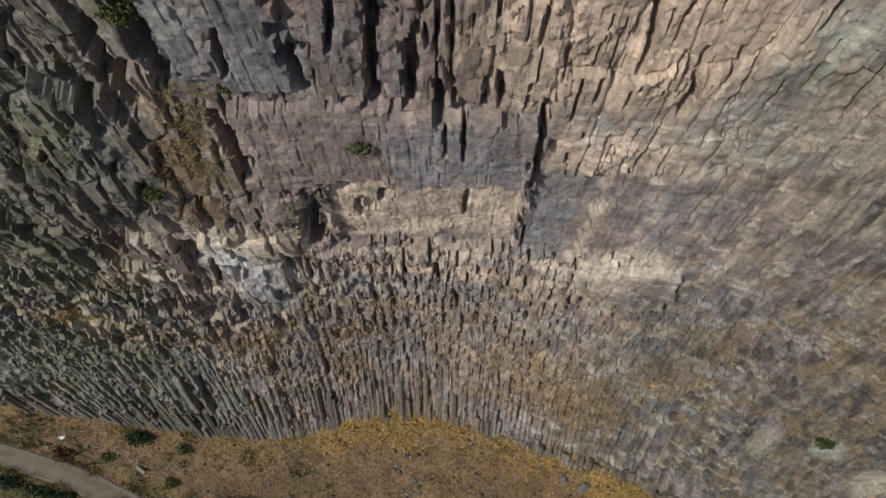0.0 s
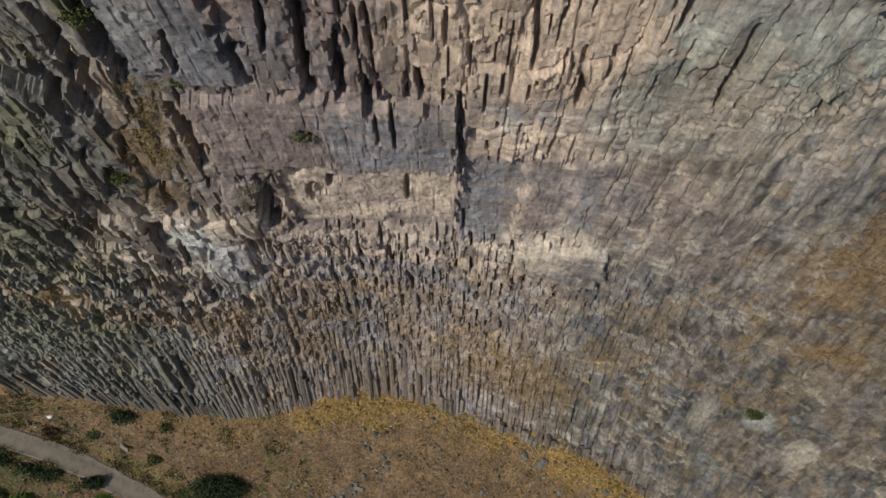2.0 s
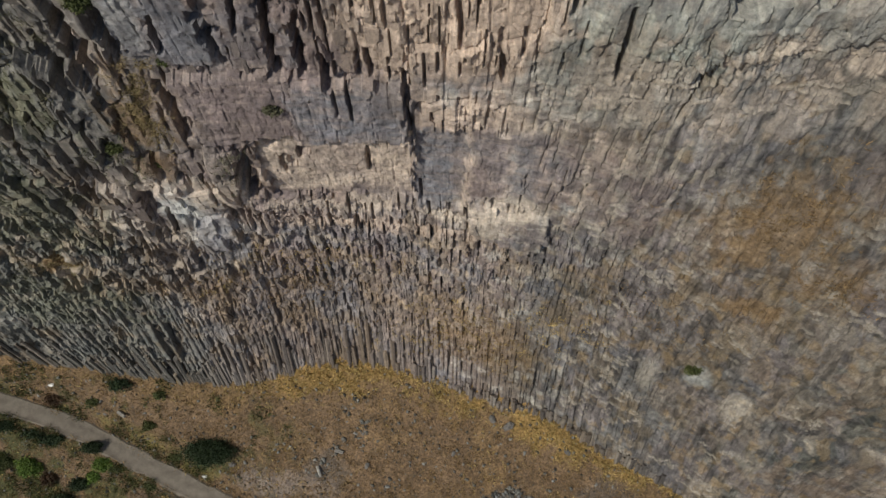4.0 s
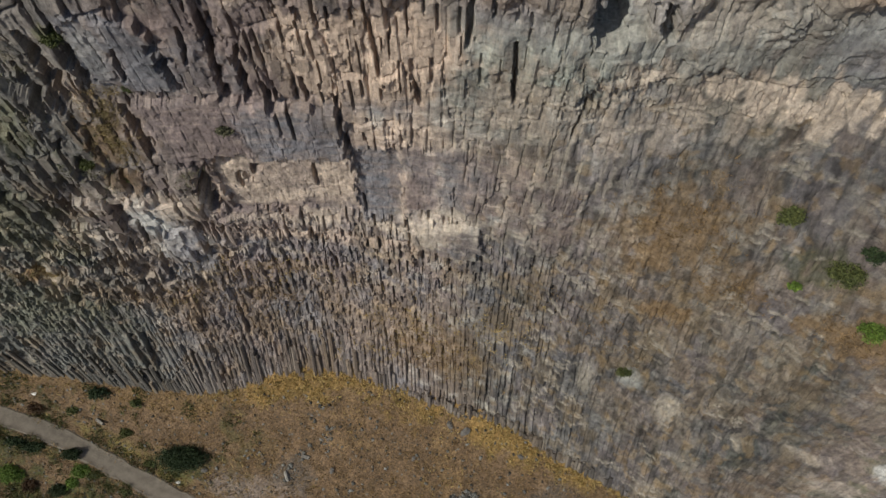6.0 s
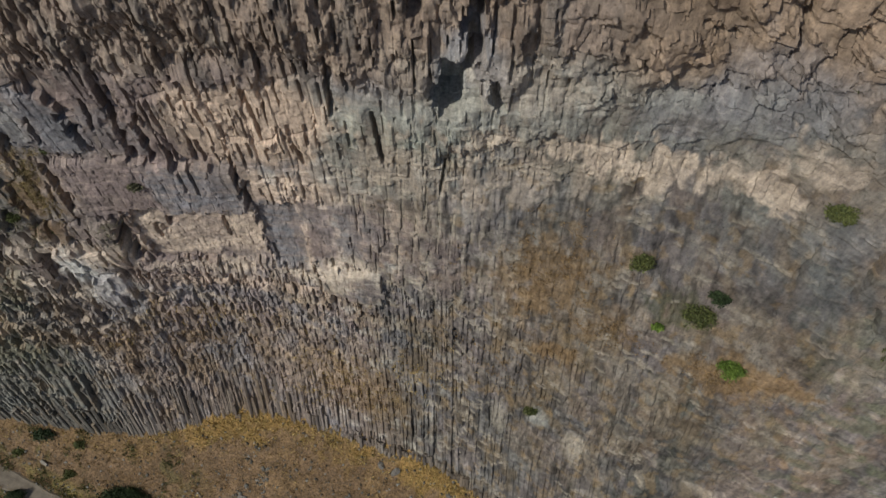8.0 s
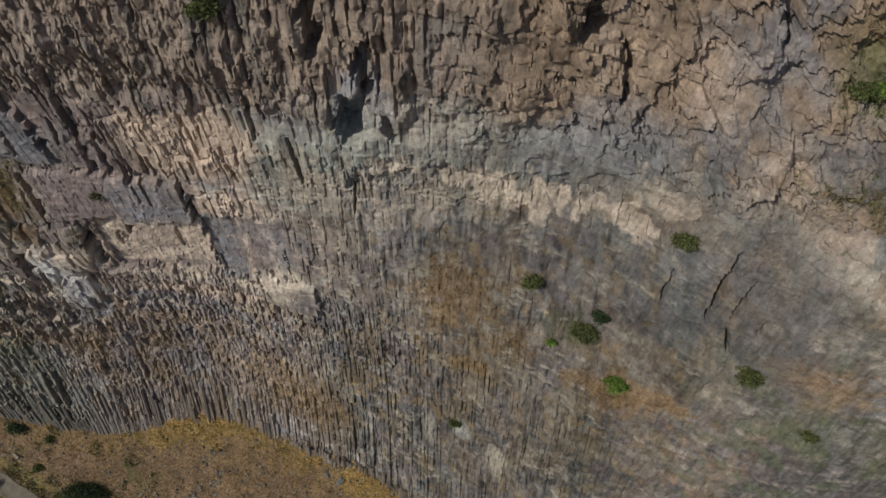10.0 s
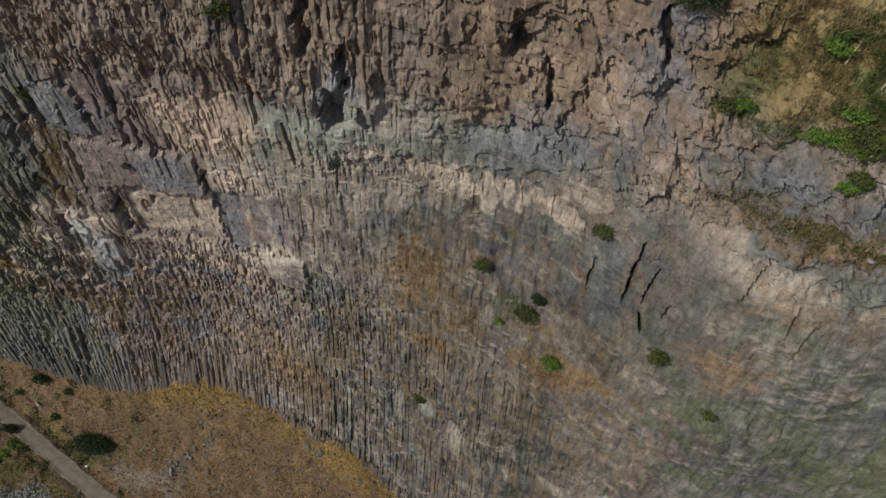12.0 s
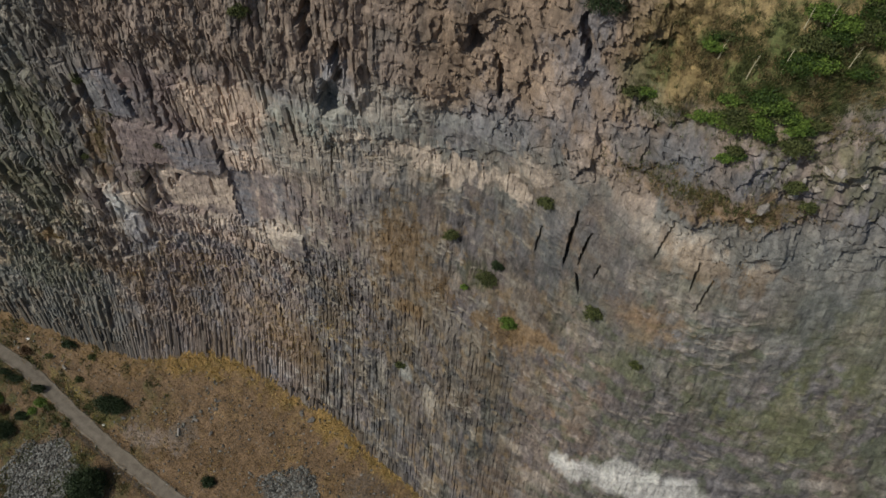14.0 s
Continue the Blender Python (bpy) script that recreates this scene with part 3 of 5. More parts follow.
    d = d + 0.06 * fbm(x / 0.4, z / 0.4, 101, 3) + 0.5 * fbm(x / 11, z / 11, 103)
    block = np.where(foot > 0.5, rnd(i, k, 111), np.where(middle > 0.5, 0.6 * rnd(i2, k2, 112) + 0.4 * rnd(i4, k4, 115), np.where((upper > 0.5) & (left > 0.5), 0.5 * rnd(bi, bj, 113) + 0.5 * wide_tone, 0.5 * wide_tone + 0.5 * rnd(i4, k4, 115))))
    block = 0.4 * block + 0.25 * rubble_tone + 0.2 * plate_tone + 0.15 * chip_tone
    panel = (1 - left) * (1 - far) * upper * (1 - tan) * smooth(58, 54, z)
    vein_and_lit_ledge = panel * np.exp(-((edge3 * 0.75) / 0.22) ** 2) + 0.8 * panel * smooth(0.14, 0.0, np.minimum(v3, 1 - v3)) + sliver * np.maximum(quiet, 0.6 * middle) * (1 - 0.35 * east)
    return d, block, foot, middle, upper, top, vein_and_lit_ledge


# stains and bands of rock: x, z, half width, half height, strength
TAN = [(-11.8, 54, 2.5, 3.5, 0.45), (-3, 38, 9, 1.6, 0.4), (-14, 57.5, 1.5, 3, 0.35), (5.5, 60.5, 6.5, 5.2, 0.95), (9.2, 62, 4.0, 5.0, 0.85), (8, 53.6, 4.2, 1.5, 0.8), (40.5, 74, 6, 4, 0.8), (35, 70, 4, 3.5, 0.65), (-9.5, 60, 1.6, 3, 0.4), (18, 52, 2, 2.5, 0.4), (3, 37.5, 10, 1.0, 0.45), (-2, 40.5, 5, 0.8, 0.6), (52, 73, 3, 4, 0.3), (63, 81, 10, 6, 0.55), (54, 67.5, 2.5, 2.5, 0.6), (50, 69, 2, 3, 0.5)]
CREAM = [(-10.5, 43.5, 4, 3, 0.85), (-15.5, 45.5, 3, 2.5, 0.55), (-18, 40, 3, 2, 0.4), (-3, 40.3, 6, 1.0, 0.55), (-9, 47, 2, 2, 0.35), (13, 43.4, 3.0, 1.5, 1.0), (10.6, 42, 2.4, 1.1, 0.9), (9, 40, 3, 0.8, 0.6), (15.4, 41.8, 1.6, 0.6, 0.7), (6.5, 40.3, 1.6, 0.6, 0.7), (47.5, 26.4, 2.2, 0.8, 0.45), (51.5, 23.5, 4.5, 2.4, 0.35), (59.5, 64.6, 6.0, 1.8, 0.4), (35, 25, 1.2, 2.5, 0.5), (27, 24, 0.8, 3, 0.5)]
WHITE = [(56, 77.2, 1.3, 1.3, 0.6), (54.6, 75.2, 1.1, 1.0, 0.4), (-13.8, 42.4, 2.8, 2.8, 1.0), (-13.0, 37, 2.6, 3.0, 0.55), (-10.4, 60.2, 0.9, 2.2, 0.55), (7.2, 55.6, 0.5, 1.0, 0.7), (16, 45, 1.2, 0.8, 0.6), (31, 27, 1, 1.6, 0.5), (54.4, 28.8, 2.6, 2.0, 0.7), (58.6, 30.4, 3.6, 2.4, 0.6), (63.5, 32.0, 4.5, 2.6, 0.6), (68.5, 33.4, 4, 2.2, 0.6)]
BLUE = [(22.3, 68, 2.4, 4.5, 0.8), (-7.6, 59.5, 1.8, 3, 0.6), (-10.6, 59, 1.5, 3, 0.5), (12, 49, 3, 3.5, 0.45), (36, 65, 3.5, 4, 0.45), (-12.6, 33.5, 3, 2, 0.6), (48, 60, 3, 4, 0.35)]
RUST = [(63, 80, 9, 5, 0.25), (26.5, 47, 2.5, 3, 0.5), (35, 44.5, 3, 2, 0.55), (-12.8, 53, 2.2, 3.4, 0.55), (-28, 33, 2.2, 0.9, 0.9), (31.5, 39, 2.6, 1.3, 0.85), (43.5, 43.6, 4.5, 1.6, 0.75), (47.5, 45.5, 3.5, 1.4, 0.7), (61, 69.6, 8, 1.6, 0.75), (10.5, 20, 6, 4.5, 0.4), (-18, 28, 5, 2, 0.35), (30, 49.5, 3.4, 4.4, 0.65), (-6, 31, 4, 1.2, 0.35), (56, 80, 4, 4, 0.6), (58.5, 55, 4.0, 2.6, 0.5), (62, 63.5, 5, 2.0, 0.35), (-13, 48.2, 1.8, 1.3, 0.5)]
MOSS = [(-21, 57, 4, 5, 0.5), (-27, 42, 6, 6, 0.35), (-31, 26, 7, 5, 0.3), (64, 79, 9, 5, 0.3), (-12.2, 62.5, 1, 1, 0.6), (72, 74, 6, 3, 0.5), (60, 50, 9, 4, 0.2), (75, 48, 6, 5, 0.5), (79, 56, 6, 6, 0.4), (40, 48, 2, 2, 0.35)]


# the pale band under the hanging rock
BAND = [(19, 58.5, 5, 3.5, 0.4), (27, 58, 6, 3, 0.35), (26, 66, 6, 3, 0.3), (24, 61.6, 4.5, 2.0, 0.7), (30, 60.6, 5, 2.0, 0.8), (36, 59.6, 5, 1.6, 0.75), (42, 60.4, 4, 1.5, 0.7), (45, 64, 2.2, 2, 0.6)]
# slabs of one tone: from x to x, from z to z, strength
PALE_SLABS = [(-6.2, 4.6, 42.4, 50.3, 0.97), (-12.6, -8.6, 40.5, 45.5, 0.6), (5.2, 12.5, 52.0, 55.2, 0.45), (7.1, 7.5, 42, 51, 0.25), (8.5, 9.1, 42.5, 53, 0.5), (11.2, 11.7, 44, 53, 0.45), (13.3, 13.9, 45, 53, 0.4), (16.3, 17.0, 44, 54, 0.4), (18.4, 19.0, 43, 53, 0.25)]
ROSY_SLABS = [(-3.5, 1.2, 44.7, 48.7, 0.45), (-9.6, -2.8, 49.8, 56.0, 0.65), (9.0, 11.4, 44.8, 51.8, 0.65), (12.0, 16.4, 45.5, 52.4, 0.65), (16.9, 18.6, 44, 52, 0.6), (19.2, 22.3, 42.5, 51, 0.55), (-6.4, 0.5, 40.4, 42.6, 0.45)]
# beside and above the cream slab, grey also carries sky-lit shade as tone
GREY_SLABS = [(4.7, 7.6, 41.4, 50.9, 0.95), (7.4, 8.6, 41.8, 50.6, 0.45), (-2.8, 4.6, 50.5, 55.7, 0.85), (11.6, 13.4, 45.4, 52.6, 0.25), (4.8, 9.2, 55.0, 56.8, 0.6), (-9.6, -6.5, 57.2, 63.5, 0.85), (-11.6, -9.8, 58.5, 63.5, 0.7), (-5.4, -3.4, 57.0, 62.0, 0.5), (-2.6, -1.6, 57.0, 61, 0.5)]
LILAC_SLABS = [(-13.8, -11.0, 34.2, 39.4, 0.7), (-12.4, -10.4, 39.6, 41.4, 0.5), (-16.0, -14.8, 38.5, 41.5, 0.5)]


def rock_colour(x, z, block, foot, middle, upper, top, vein_and_lit_ledge):
    n1, n2 = fbm(x / 3.2, z / 4.5, 121, 5), fbm(x / 0.8, z / 1.3, 131, 4)
    n3, n4 = fbm(x / 9, z / 9, 141), fbm(x / 0.45, z / 0.8, 143, 3)

    def lay(col, c, w):
        return col * (1 - w[..., None]) + np.array(c) * w[..., None]
    col = lay(np.broadcast_to(np.array((0.185, 0.169, 0.170)), (*x.shape, 3)), (0.212, 0.168, 0.141), smooth(-0.35, 0.35, n1 + 0.5 * n3 + 0.3 * n2))
    col = lay(col, (0.172, 0.132, 0.123), upper * smooth(14, 4, x) * 0.8)
    col = lay(col, (0.180, 0.136, 0.106), top * smooth(44, 34, x) * 0.8)
    col = lay(col, (0.112, 0.115, 0.099), smooth(-13, -26, x + 3 * n1) * 0.8)
    col = lay(col, (0.122, 0.126, 0.112), smooth(-6, -15, x + 3 * n1) * smooth(44, 52, z) * 0.65)
    col = lay(col, (0.140, 0.143, 0.122), smooth(42, 60, x + 4 * n3) * smooth(74, 60, z) * 0.8)
    col = lay(col, (0.095, 0.088, 0.082), smooth(0.1, 0.5, fbm(x / 1.7, z / 3.4, 147) + 0.2 * n4) * 0.6)
    col = lay(col, (0.135, 0.120, 0.120), smooth(10, 20, x + 3 * n3) * smooth(44, 34, z + 4 * n3 - 0.25 * (x - 15)) * 0.8)
    col = lay(col, (0.225, 0.225, 0.205), smooth(15, 23, x) * smooth(54, 60, z + 2 * n1) * smooth(71, 66, z) * 0.6)
    col = lay(col, (0.275, 0.282, 0.250), smooth(9, 14, x + 1.5 * n1) * smooth(26, 18, x + 2 * n3) * smooth(51, 56, z + 2 * n1) * smooth(67, 63, z) * (0.6 + 0.35 * smooth(-0.2, 0.3, n2)))
    col = lay(col, (0.198, 0.158, 0.156), 0.55 * smooth(-12, -8, x) * smooth(27, 20, x + 2 * n3) * smooth(24, 31, z + 3 * n3) * smooth(58, 54, z) * smooth(-0.35, 0.2, n1 + 0.4 * n2 + 0.1))
    col = lay(col, (0.150, 0.112, 0.090), 0.55 * smooth(-20, -13, x + 2 * n1) * smooth(20, 12, x + 2 * n1) * smooth(33, 25, z + 4 * n3) * smooth(-0.4, 0.1, n1 + 0.4 * n2 + 0.15))
    # a mottle of tints where the rock is weathered smooth
    quiet = smooth(8, 22, x) * smooth(66, 58, z)
    slant = x + 0.06 * z + 0.8 * n2
    for k, (c, part_of) in enumerate((((0.30, 0.28, 0.26), 0.4), ((0.088, 0.086, 0.082), 0.65), ((0.165, 0.155, 0.168), 0.6), ((0.24, 0.165, 0.105), 0.5), ((0.245, 0.190, 0.175), 0.6), ((0.120, 0.130, 0.092), 0.6 * smooth(26, 44, x)), ((0.150, 0.160, 0.148), 0.6 * smooth(34, 48, x)))):
        wide = smooth(0.04, 0.26, fbm(slant / (3.4 + 0.6 * k), z / (5.4 + 0.5 * k), 401 + 7 * k, 6) + 0.08 * n4)
        col = lay(col, c, quiet * 0.7 * part_of * wide)
    even_tone = smooth(16, 30, x)
    col = col * (1 + quiet * 0.6 * fbm(x / 0.35, z / 2.4, 471, 4) + quiet * 0.5 * even_tone * fbm(x / 0.5, z / 0.3, 473, 3))[..., None]
    col = col * (1 - 0.2 * smooth(18, 34, x) * smooth(60, 48, z))[..., None]
    for k, (c, part_of) in enumerate((((0.205, 0.145, 0.105), 0.75), ((0.178, 0.150, 0.152), 0.6), ((0.255, 0.205, 0.160), 0.5))):
        col = lay(col, c, part_of * smooth(28, 36, x) * smooth(62, 54, x + 4 * n3) * smooth(68, 62, z) * smooth(0.02, 0.24, fbm(slant / 1.9, z / 3.6, 481 + 7 * k, 5) + 0.15 * n4))
    # pale dust in wisps, lichen in specks
    col = lay(col, (0.38, 0.315, 0.25), smooth(0.02, 0.42, fbm(x / 2.2, z / 1.0, 151) + 0.25 * n4) * 0.6 * (0.4 + 0.6 * middle) * (1 - 0.65 * smooth(14, 26, x)))
    col = lay(col, (0.42, 0.38, 0.335), smooth(0.17, 0.33, fbm(x / 1.6, z / 0.8, 153)) * (0.6 - 0.4 * smooth(16, 28, x)) * smooth(2, 12, x) * smooth(66, 58, z))
    col = lay(col, (0.215, 0.148, 0.080), smooth(0.08, 0.45, fbm(x / 2.6, z / 3.2, 161) + 0.5 * n4) * 0.42 * smooth(56, 42, z) * smooth(60, 34, x))
    col = col * (1 - quiet * 0.45 * smooth(0.12, 0.3, fbm(x / 0.45, z / 2.0, 477, 3)) * smooth(50, 40, x))[..., None]
    col = lay(col, (0.27, 0.175, 0.085), quiet * 0.42 * smooth(0.24, 0.36, fbm(x / 1.0, z / 1.2, 163) + 0.1 * n4) * smooth(58, 50, x))
    # pale veins, and sunlight on the thin ledges' tops put into the colour
    col = lay(col, (0.385, 0.325, 0.265), np.clip(vein_and_lit_ledge, 0, 1) * 0.68)
    col = lay(col, (0.105, 0.118, 0.070), smooth(44, 58, x) * smooth(66, 52, z) * smooth(0.0, 0.3, fbm(x / 1.7, z / 1.2, 479, 5)) * 0.65)
    col = col * (1 - 0.27 * smooth(36, 50, x) * smooth(76, 70, z))[..., None]
    for blobs, c in ((TAN, (0.405, 0.312, 0.245)), (CREAM, (0.48, 0.405, 0.33)), (BLUE, (0.195, 0.195, 0.21)), (WHITE, (0.47, 0.455, 0.425)), (RUST, (0.240, 0.150, 0.078)), (MOSS, (0.125, 0.125, 0.060))):
        speck = 0.75 if blobs is RUST or blobs is MOSS else 0.35
        for bx, bz, rx, rz, power in blobs:
            m = (abs(x - bx) < 2.6 * rx) & (abs(z - bz) < 2.6 * rz)
            if m.any():
                r = np.hypot((x[m] - bx) / rx, (z[m] - bz) / rz)
                col[m] = lay(col[m], c, power * smooth(1.2, 0.5, r + 0.8 * n1[m] + speck * n2[m] + speck * n4[m]))
    col = lay(col, (0.262, 0.265, 0.240), 0.38 * smooth(15, 21, x + 2 * n1) * smooth(46, 40, x) * smooth(60, 62.5, z + n1) * smooth(70, 66, z + 2 * n1) * smooth(-0.3, 0.15, n2 + 0.5 * n1))
    col = lay(col, (0.215, 0.152, 0.102), 0.65 * smooth(28, 36, x) * smooth(58, 54, x) * smooth(66, 71, z + 2 * n1) * smooth(-0.25, 0.2, n1 + 0.5 * n2 + 0.1))
    col = lay(col, (0.150, 0.148, 0.160), 0.5 * smooth(1.15, 0.5, np.hypot((x - 41) / 4.5, (z - 68.5) / 4.0) + 0.6 * n1 + 0.4 * n2))
    r = np.hypot((x - 52) / 6, (z - 58.5) / 7)
    col = lay(col, (0.105, 0.103, 0.106), 0.5 * smooth(1.15, 0.45, r + 0.9 * n1 + 0.7 * n2))
    r = np.hypot((x - 58) / 6, (z - 71.5) / 3.5)
    col = lay(col, (0.115, 0.118, 0.122), 0.6 * smooth(1.15, 0.45, r + 0.7 * n1 + 0.4 * n2))
    turf = smooth(50, 55, x + 2 * n1) * smooth(74, 77.5, z - 0.25 * (x - 56) + 2 * n1)
    green = smooth(-0.12, 0.2, fbm(x / 3.0, z / 2.4, 491, 5) + 0.05)[..., None]
    col = col * (1 - 0.9 * turf[..., None]) + 0.9 * turf[..., None] * ((1 - green) * np.array((0.225, 0.165, 0.072)) + green * np.array((0.085, 0.105, 0.030)))
    col = col * (1 - 0.14 * smooth(26, 34, x) * smooth(60, 54, x) * smooth(50, 56, z) * smooth(86, 80, z))[..., None]
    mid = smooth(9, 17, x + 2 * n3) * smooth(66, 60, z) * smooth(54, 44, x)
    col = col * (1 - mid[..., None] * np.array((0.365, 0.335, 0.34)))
    for bx, bz, rx, rz, power in BAND:
        r = np.hypot((x - bx) / rx, (z - bz) / rz)
        col = lay(col, (0.40, 0.328, 0.262), power * smooth(1.15, 0.6, r + 0.9 * n1 + 0.7 * n2 + 0.7 * n4))
    wx, wz = ragged(x, z)
    for slabs, c in ((PALE_SLABS, (0.51, 0.41, 0.325)), (ROSY_SLABS, (0.146, 0.112, 0.105)), (GREY_SLABS, (0.140, 0.140, 0.152)), (LILAC_SLABS, (0.285, 0.270, 0.280))):
        for x0, x1, z0, z1, power in slabs:
            m = (x > x0 - 1.5) & (x < x1 + 1.5) & (z > z0 - 1.5) & (z < z1 + 1.5)
            if m.any():
                xm, zm = x[m] + wx[m], z[m] + wz[m]
                soft = 0.15 if x1 - x0 < 1 else 0.7
                xm, zm = xm + soft * (n1[m] + 0.6 * n2[m]), zm + 1.4 * soft * (n1[m] - n3[m])
                inside = smooth(x0 - soft, x0 + soft, xm) * smooth(x1 + 0.2, x1 - 0.2, xm) * smooth(z0 - 1.2 * soft, z0 + soft, zm + 0.8 * n2[m]) * smooth(z1 + 0.25, z1 - 0.25, zm + 0.5 * n2[m])
                inside = inside * (0.72 + 0.28 * smooth(-0.2, 0.25, fbm(xm / 1.8, zm / 0.5, 155)))
                col[m] = lay(col[m], c, power * inside * smooth(-0.75, -0.1, n1[m] * (0.3 if x1 - x0 < 1 else 1.0) + 0.4 * n2[m] + 0.3))
    layered = smooth(-12, -9, x) * smooth(20, 12, x) * smooth(40, 43, z) * smooth(60, 56, z)
    col = lay(col, (0.300, 0.240, 0.205), layered * 0.4 * smooth(0.10, 0.26, fbm(x / 1.7, z / 0.24, 157, 4)))
    col = lay(col, (0.100, 0.082, 0.082), layered * 0.3 * smooth(0.10, 0.28, fbm(x / 1.3, z / 0.8, 159, 5)))
    even = 0.72
    return col * (1 - even / 2 + even * block)[..., None] * (1 + 0.25 * n2 + 0.2 * n4)[..., None]


GX = spaced((-900, -120, 60), (-120, -62, 4), (-62, -38, 0.24), (-38, -26, 0.13), (-26, 22, 0.085), (22, 52, 0.115), (52, 66, 0.15), (66, 90, 0.28), (90, 140, 4), (140, 900, 60))
GZ = spaced((-8, 6, 0.5), (6, 66, 0.105), (66, 88, 0.14), (88, 95, 0.5))
BACK = spaced((0.5, 6, 1), (6, 60, 9), (60, 2400, 390))


def build_cliff():
    x, z = np.meshgrid(GX, GZ)
    d, block, *zones = relief(x, z)
    fade = smooth(-100, -62, x) * smooth(125, 90, x)
    y = face_y(x, z) - d * fade
    co = np.stack([x, y, z], -1)
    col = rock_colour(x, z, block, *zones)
    # the plateau above, out to the distance
    xb, back = np.meshgrid(GX, BACK)
    zb = 95 + 0.25 * back ** 0.8 + 1.2 * fbm(xb / 12, back / 12, 5)
    pl = np.stack([xb, y[-1][None] + back, zb], -1)
    pc = np.broadcast_to(np.array((0.17, 0.13, 0.06)), pl.shape) * (1 + 0.4 * fbm(xb / 6, back / 6, 7))[..., None]
    co, col = np.vstack([co, pl]), np.vstack([col, pc])
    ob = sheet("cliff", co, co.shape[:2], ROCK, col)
    return tagged(ob, "high basalt cliff of broken columns, grey-brown with tan and rusty stains", "cliff", kind="structure")


cliff = build_cliff()

# ---------------------------------------------------------------- the ground
EX = spaced((-3000, -300, 300), (-300, -64, 16), (-64, 44, 0.24), (44, 120, 6), (120, 3000, 320))
EY = spaced((-3000, -200, 280), (-200, -32, 12), (-32, 13, 0.22), (13, 16, 1))


def build_ground():
    x, y = np.meshgrid(EX, EY)
    z = ground_z(x, y)
    near = smooth(-80, -60, x) * smooth(60, 44, x) * smooth(-45, -30, y)
    z = z + near * (0.16 * fbm(x / 1.1, y / 1.1, 201) + 0.10 * fbm(x / 0.4, y / 0.4, 203))
    d, _ = road_distance(x, y)
    on_road = abs(d) < ROAD_WIDTH / 2 + 0.3
    z = np.where(on_road, ground_z(x, y) - 0.05, z)
    n1, n2 = fbm(x / 4, y / 4, 211), fbm(x / 1.2, y / 1.2, 213)
    gold, brown, grey, green = (np.array(c) for c in ((0.285, 0.182, 0.064), (0.158, 0.106, 0.064), (0.105, 0.095, 0.086), (0.070, 0.068, 0.028)))
    wall = face_y(x, z) - y                                   # way out from the cliff's foot
    w = smooth(2.4, 0.3, wall + 2.6 * n1 + 1.8 * n2) * (0.25 + 0.75 * smooth(-22, -8, x))
    w = np.maximum(w, 0.2 * smooth(0.15, 0.5, n1 + 0.4 * n2) * smooth(-18, 6, x) * smooth(14, 8, wall))[..., None]
    w = w * 0.85
    col = brown * (1 - w) + gold * w
    g = (smooth(0.0, 0.35, n1 + 0.6 * n2 + 0.4 * smooth(3, -5, d) - 0.18) * smooth(-6, -22, x))[..., None]
    col = col * (1 - g) + green * g
    for bx, by, r in ((-31, -14.5, 7.5), (14, -10.5, 5.0), (-8, -5, 3.5), (26, -9, 4), (-14, -7, 3), (-17, -5.5, 3)):
        k = (smooth(1.1, 0.6, np.hypot(x - bx, (y - by) * 1.3) / r + 0.7 * n1 + 0.3 * n2) * (0.9 if r > 4 else 0.55))[..., None]
        col = col * (1 - k) + grey * k
    pink = (smooth(1.1, 0.5, np.hypot((x + 13.5 + 0.9 * (y + 6.2)) / 6.5, (y + 6.2) / 2.2) + 0.6 * n1 + 0.4 * n2) * 0.75)[..., None]
    col = col * (1 - pink) + np.array((0.255, 0.205, 0.172)) * pink
    lime = (smooth(1.0, 2.0, d) * smooth(4.6, 2.6, d + 1.5 * n2) * smooth(-40, -34, x) * smooth(-19, -24, x) * smooth(-0.3, 0.1, n2) * 0.7)[..., None]
    col = col * (1 - lime) + np.array((0.15, 0.135, 0.035)) * lime
    # shade under the road's lower bank, darkened into the soil colour
    ditch_shade = (smooth(0.6, 0.2, abs(-d - ROAD_WIDTH / 2 - 0.45 - 0.15 * n2)) * smooth(-32, -26, x) * smooth(0, -6, x) * 0.95)[..., None]
    col = col * (1 - ditch_shade) + np.array((0.045, 0.038, 0.032)) * ditch_shade
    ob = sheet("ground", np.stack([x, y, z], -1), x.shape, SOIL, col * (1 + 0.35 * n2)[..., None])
    return tagged(ob, "scree slope with golden dry grass below the cliff", "ground", kind="structure")


ground = build_ground()


def build_road():
    line = ROAD_LINE
    d = np.gradient(line, axis=0)
    nrm = np.stack([-d[:, 1], d[:, 0]], 1) / np.linalg.norm(d, axis=1)[:, None]
    across = np.linspace(-1, 1, 11)
    ragged = 0.16 * vnoise(np.arange(len(line)) * 0.7, np.zeros(len(line)), 221)
    half = ROAD_WIDTH / 2 + ragged
    p = line[:, None] + nrm[:, None] * (across[None] * half[:, None])[..., None]
    z = ground_z(line[:, 0], line[:, 1])[:, None] + 0.05 - 0.05 * np.exp(-((abs(across) - 0.5) / 0.16) ** 2)[None] - 0.14 * (abs(across) > 0.95)[None] + 0.03 * vnoise(p[..., 0] * 1.5, p[..., 1] * 1.5, 223)
    ob = sheet("road", np.concatenate([p, z[..., None]], -1), z.shape, DIRT)
    return tagged(ob, "narrow packed dirt road crossing the slope", "road", kind="structure")


road = build_road()


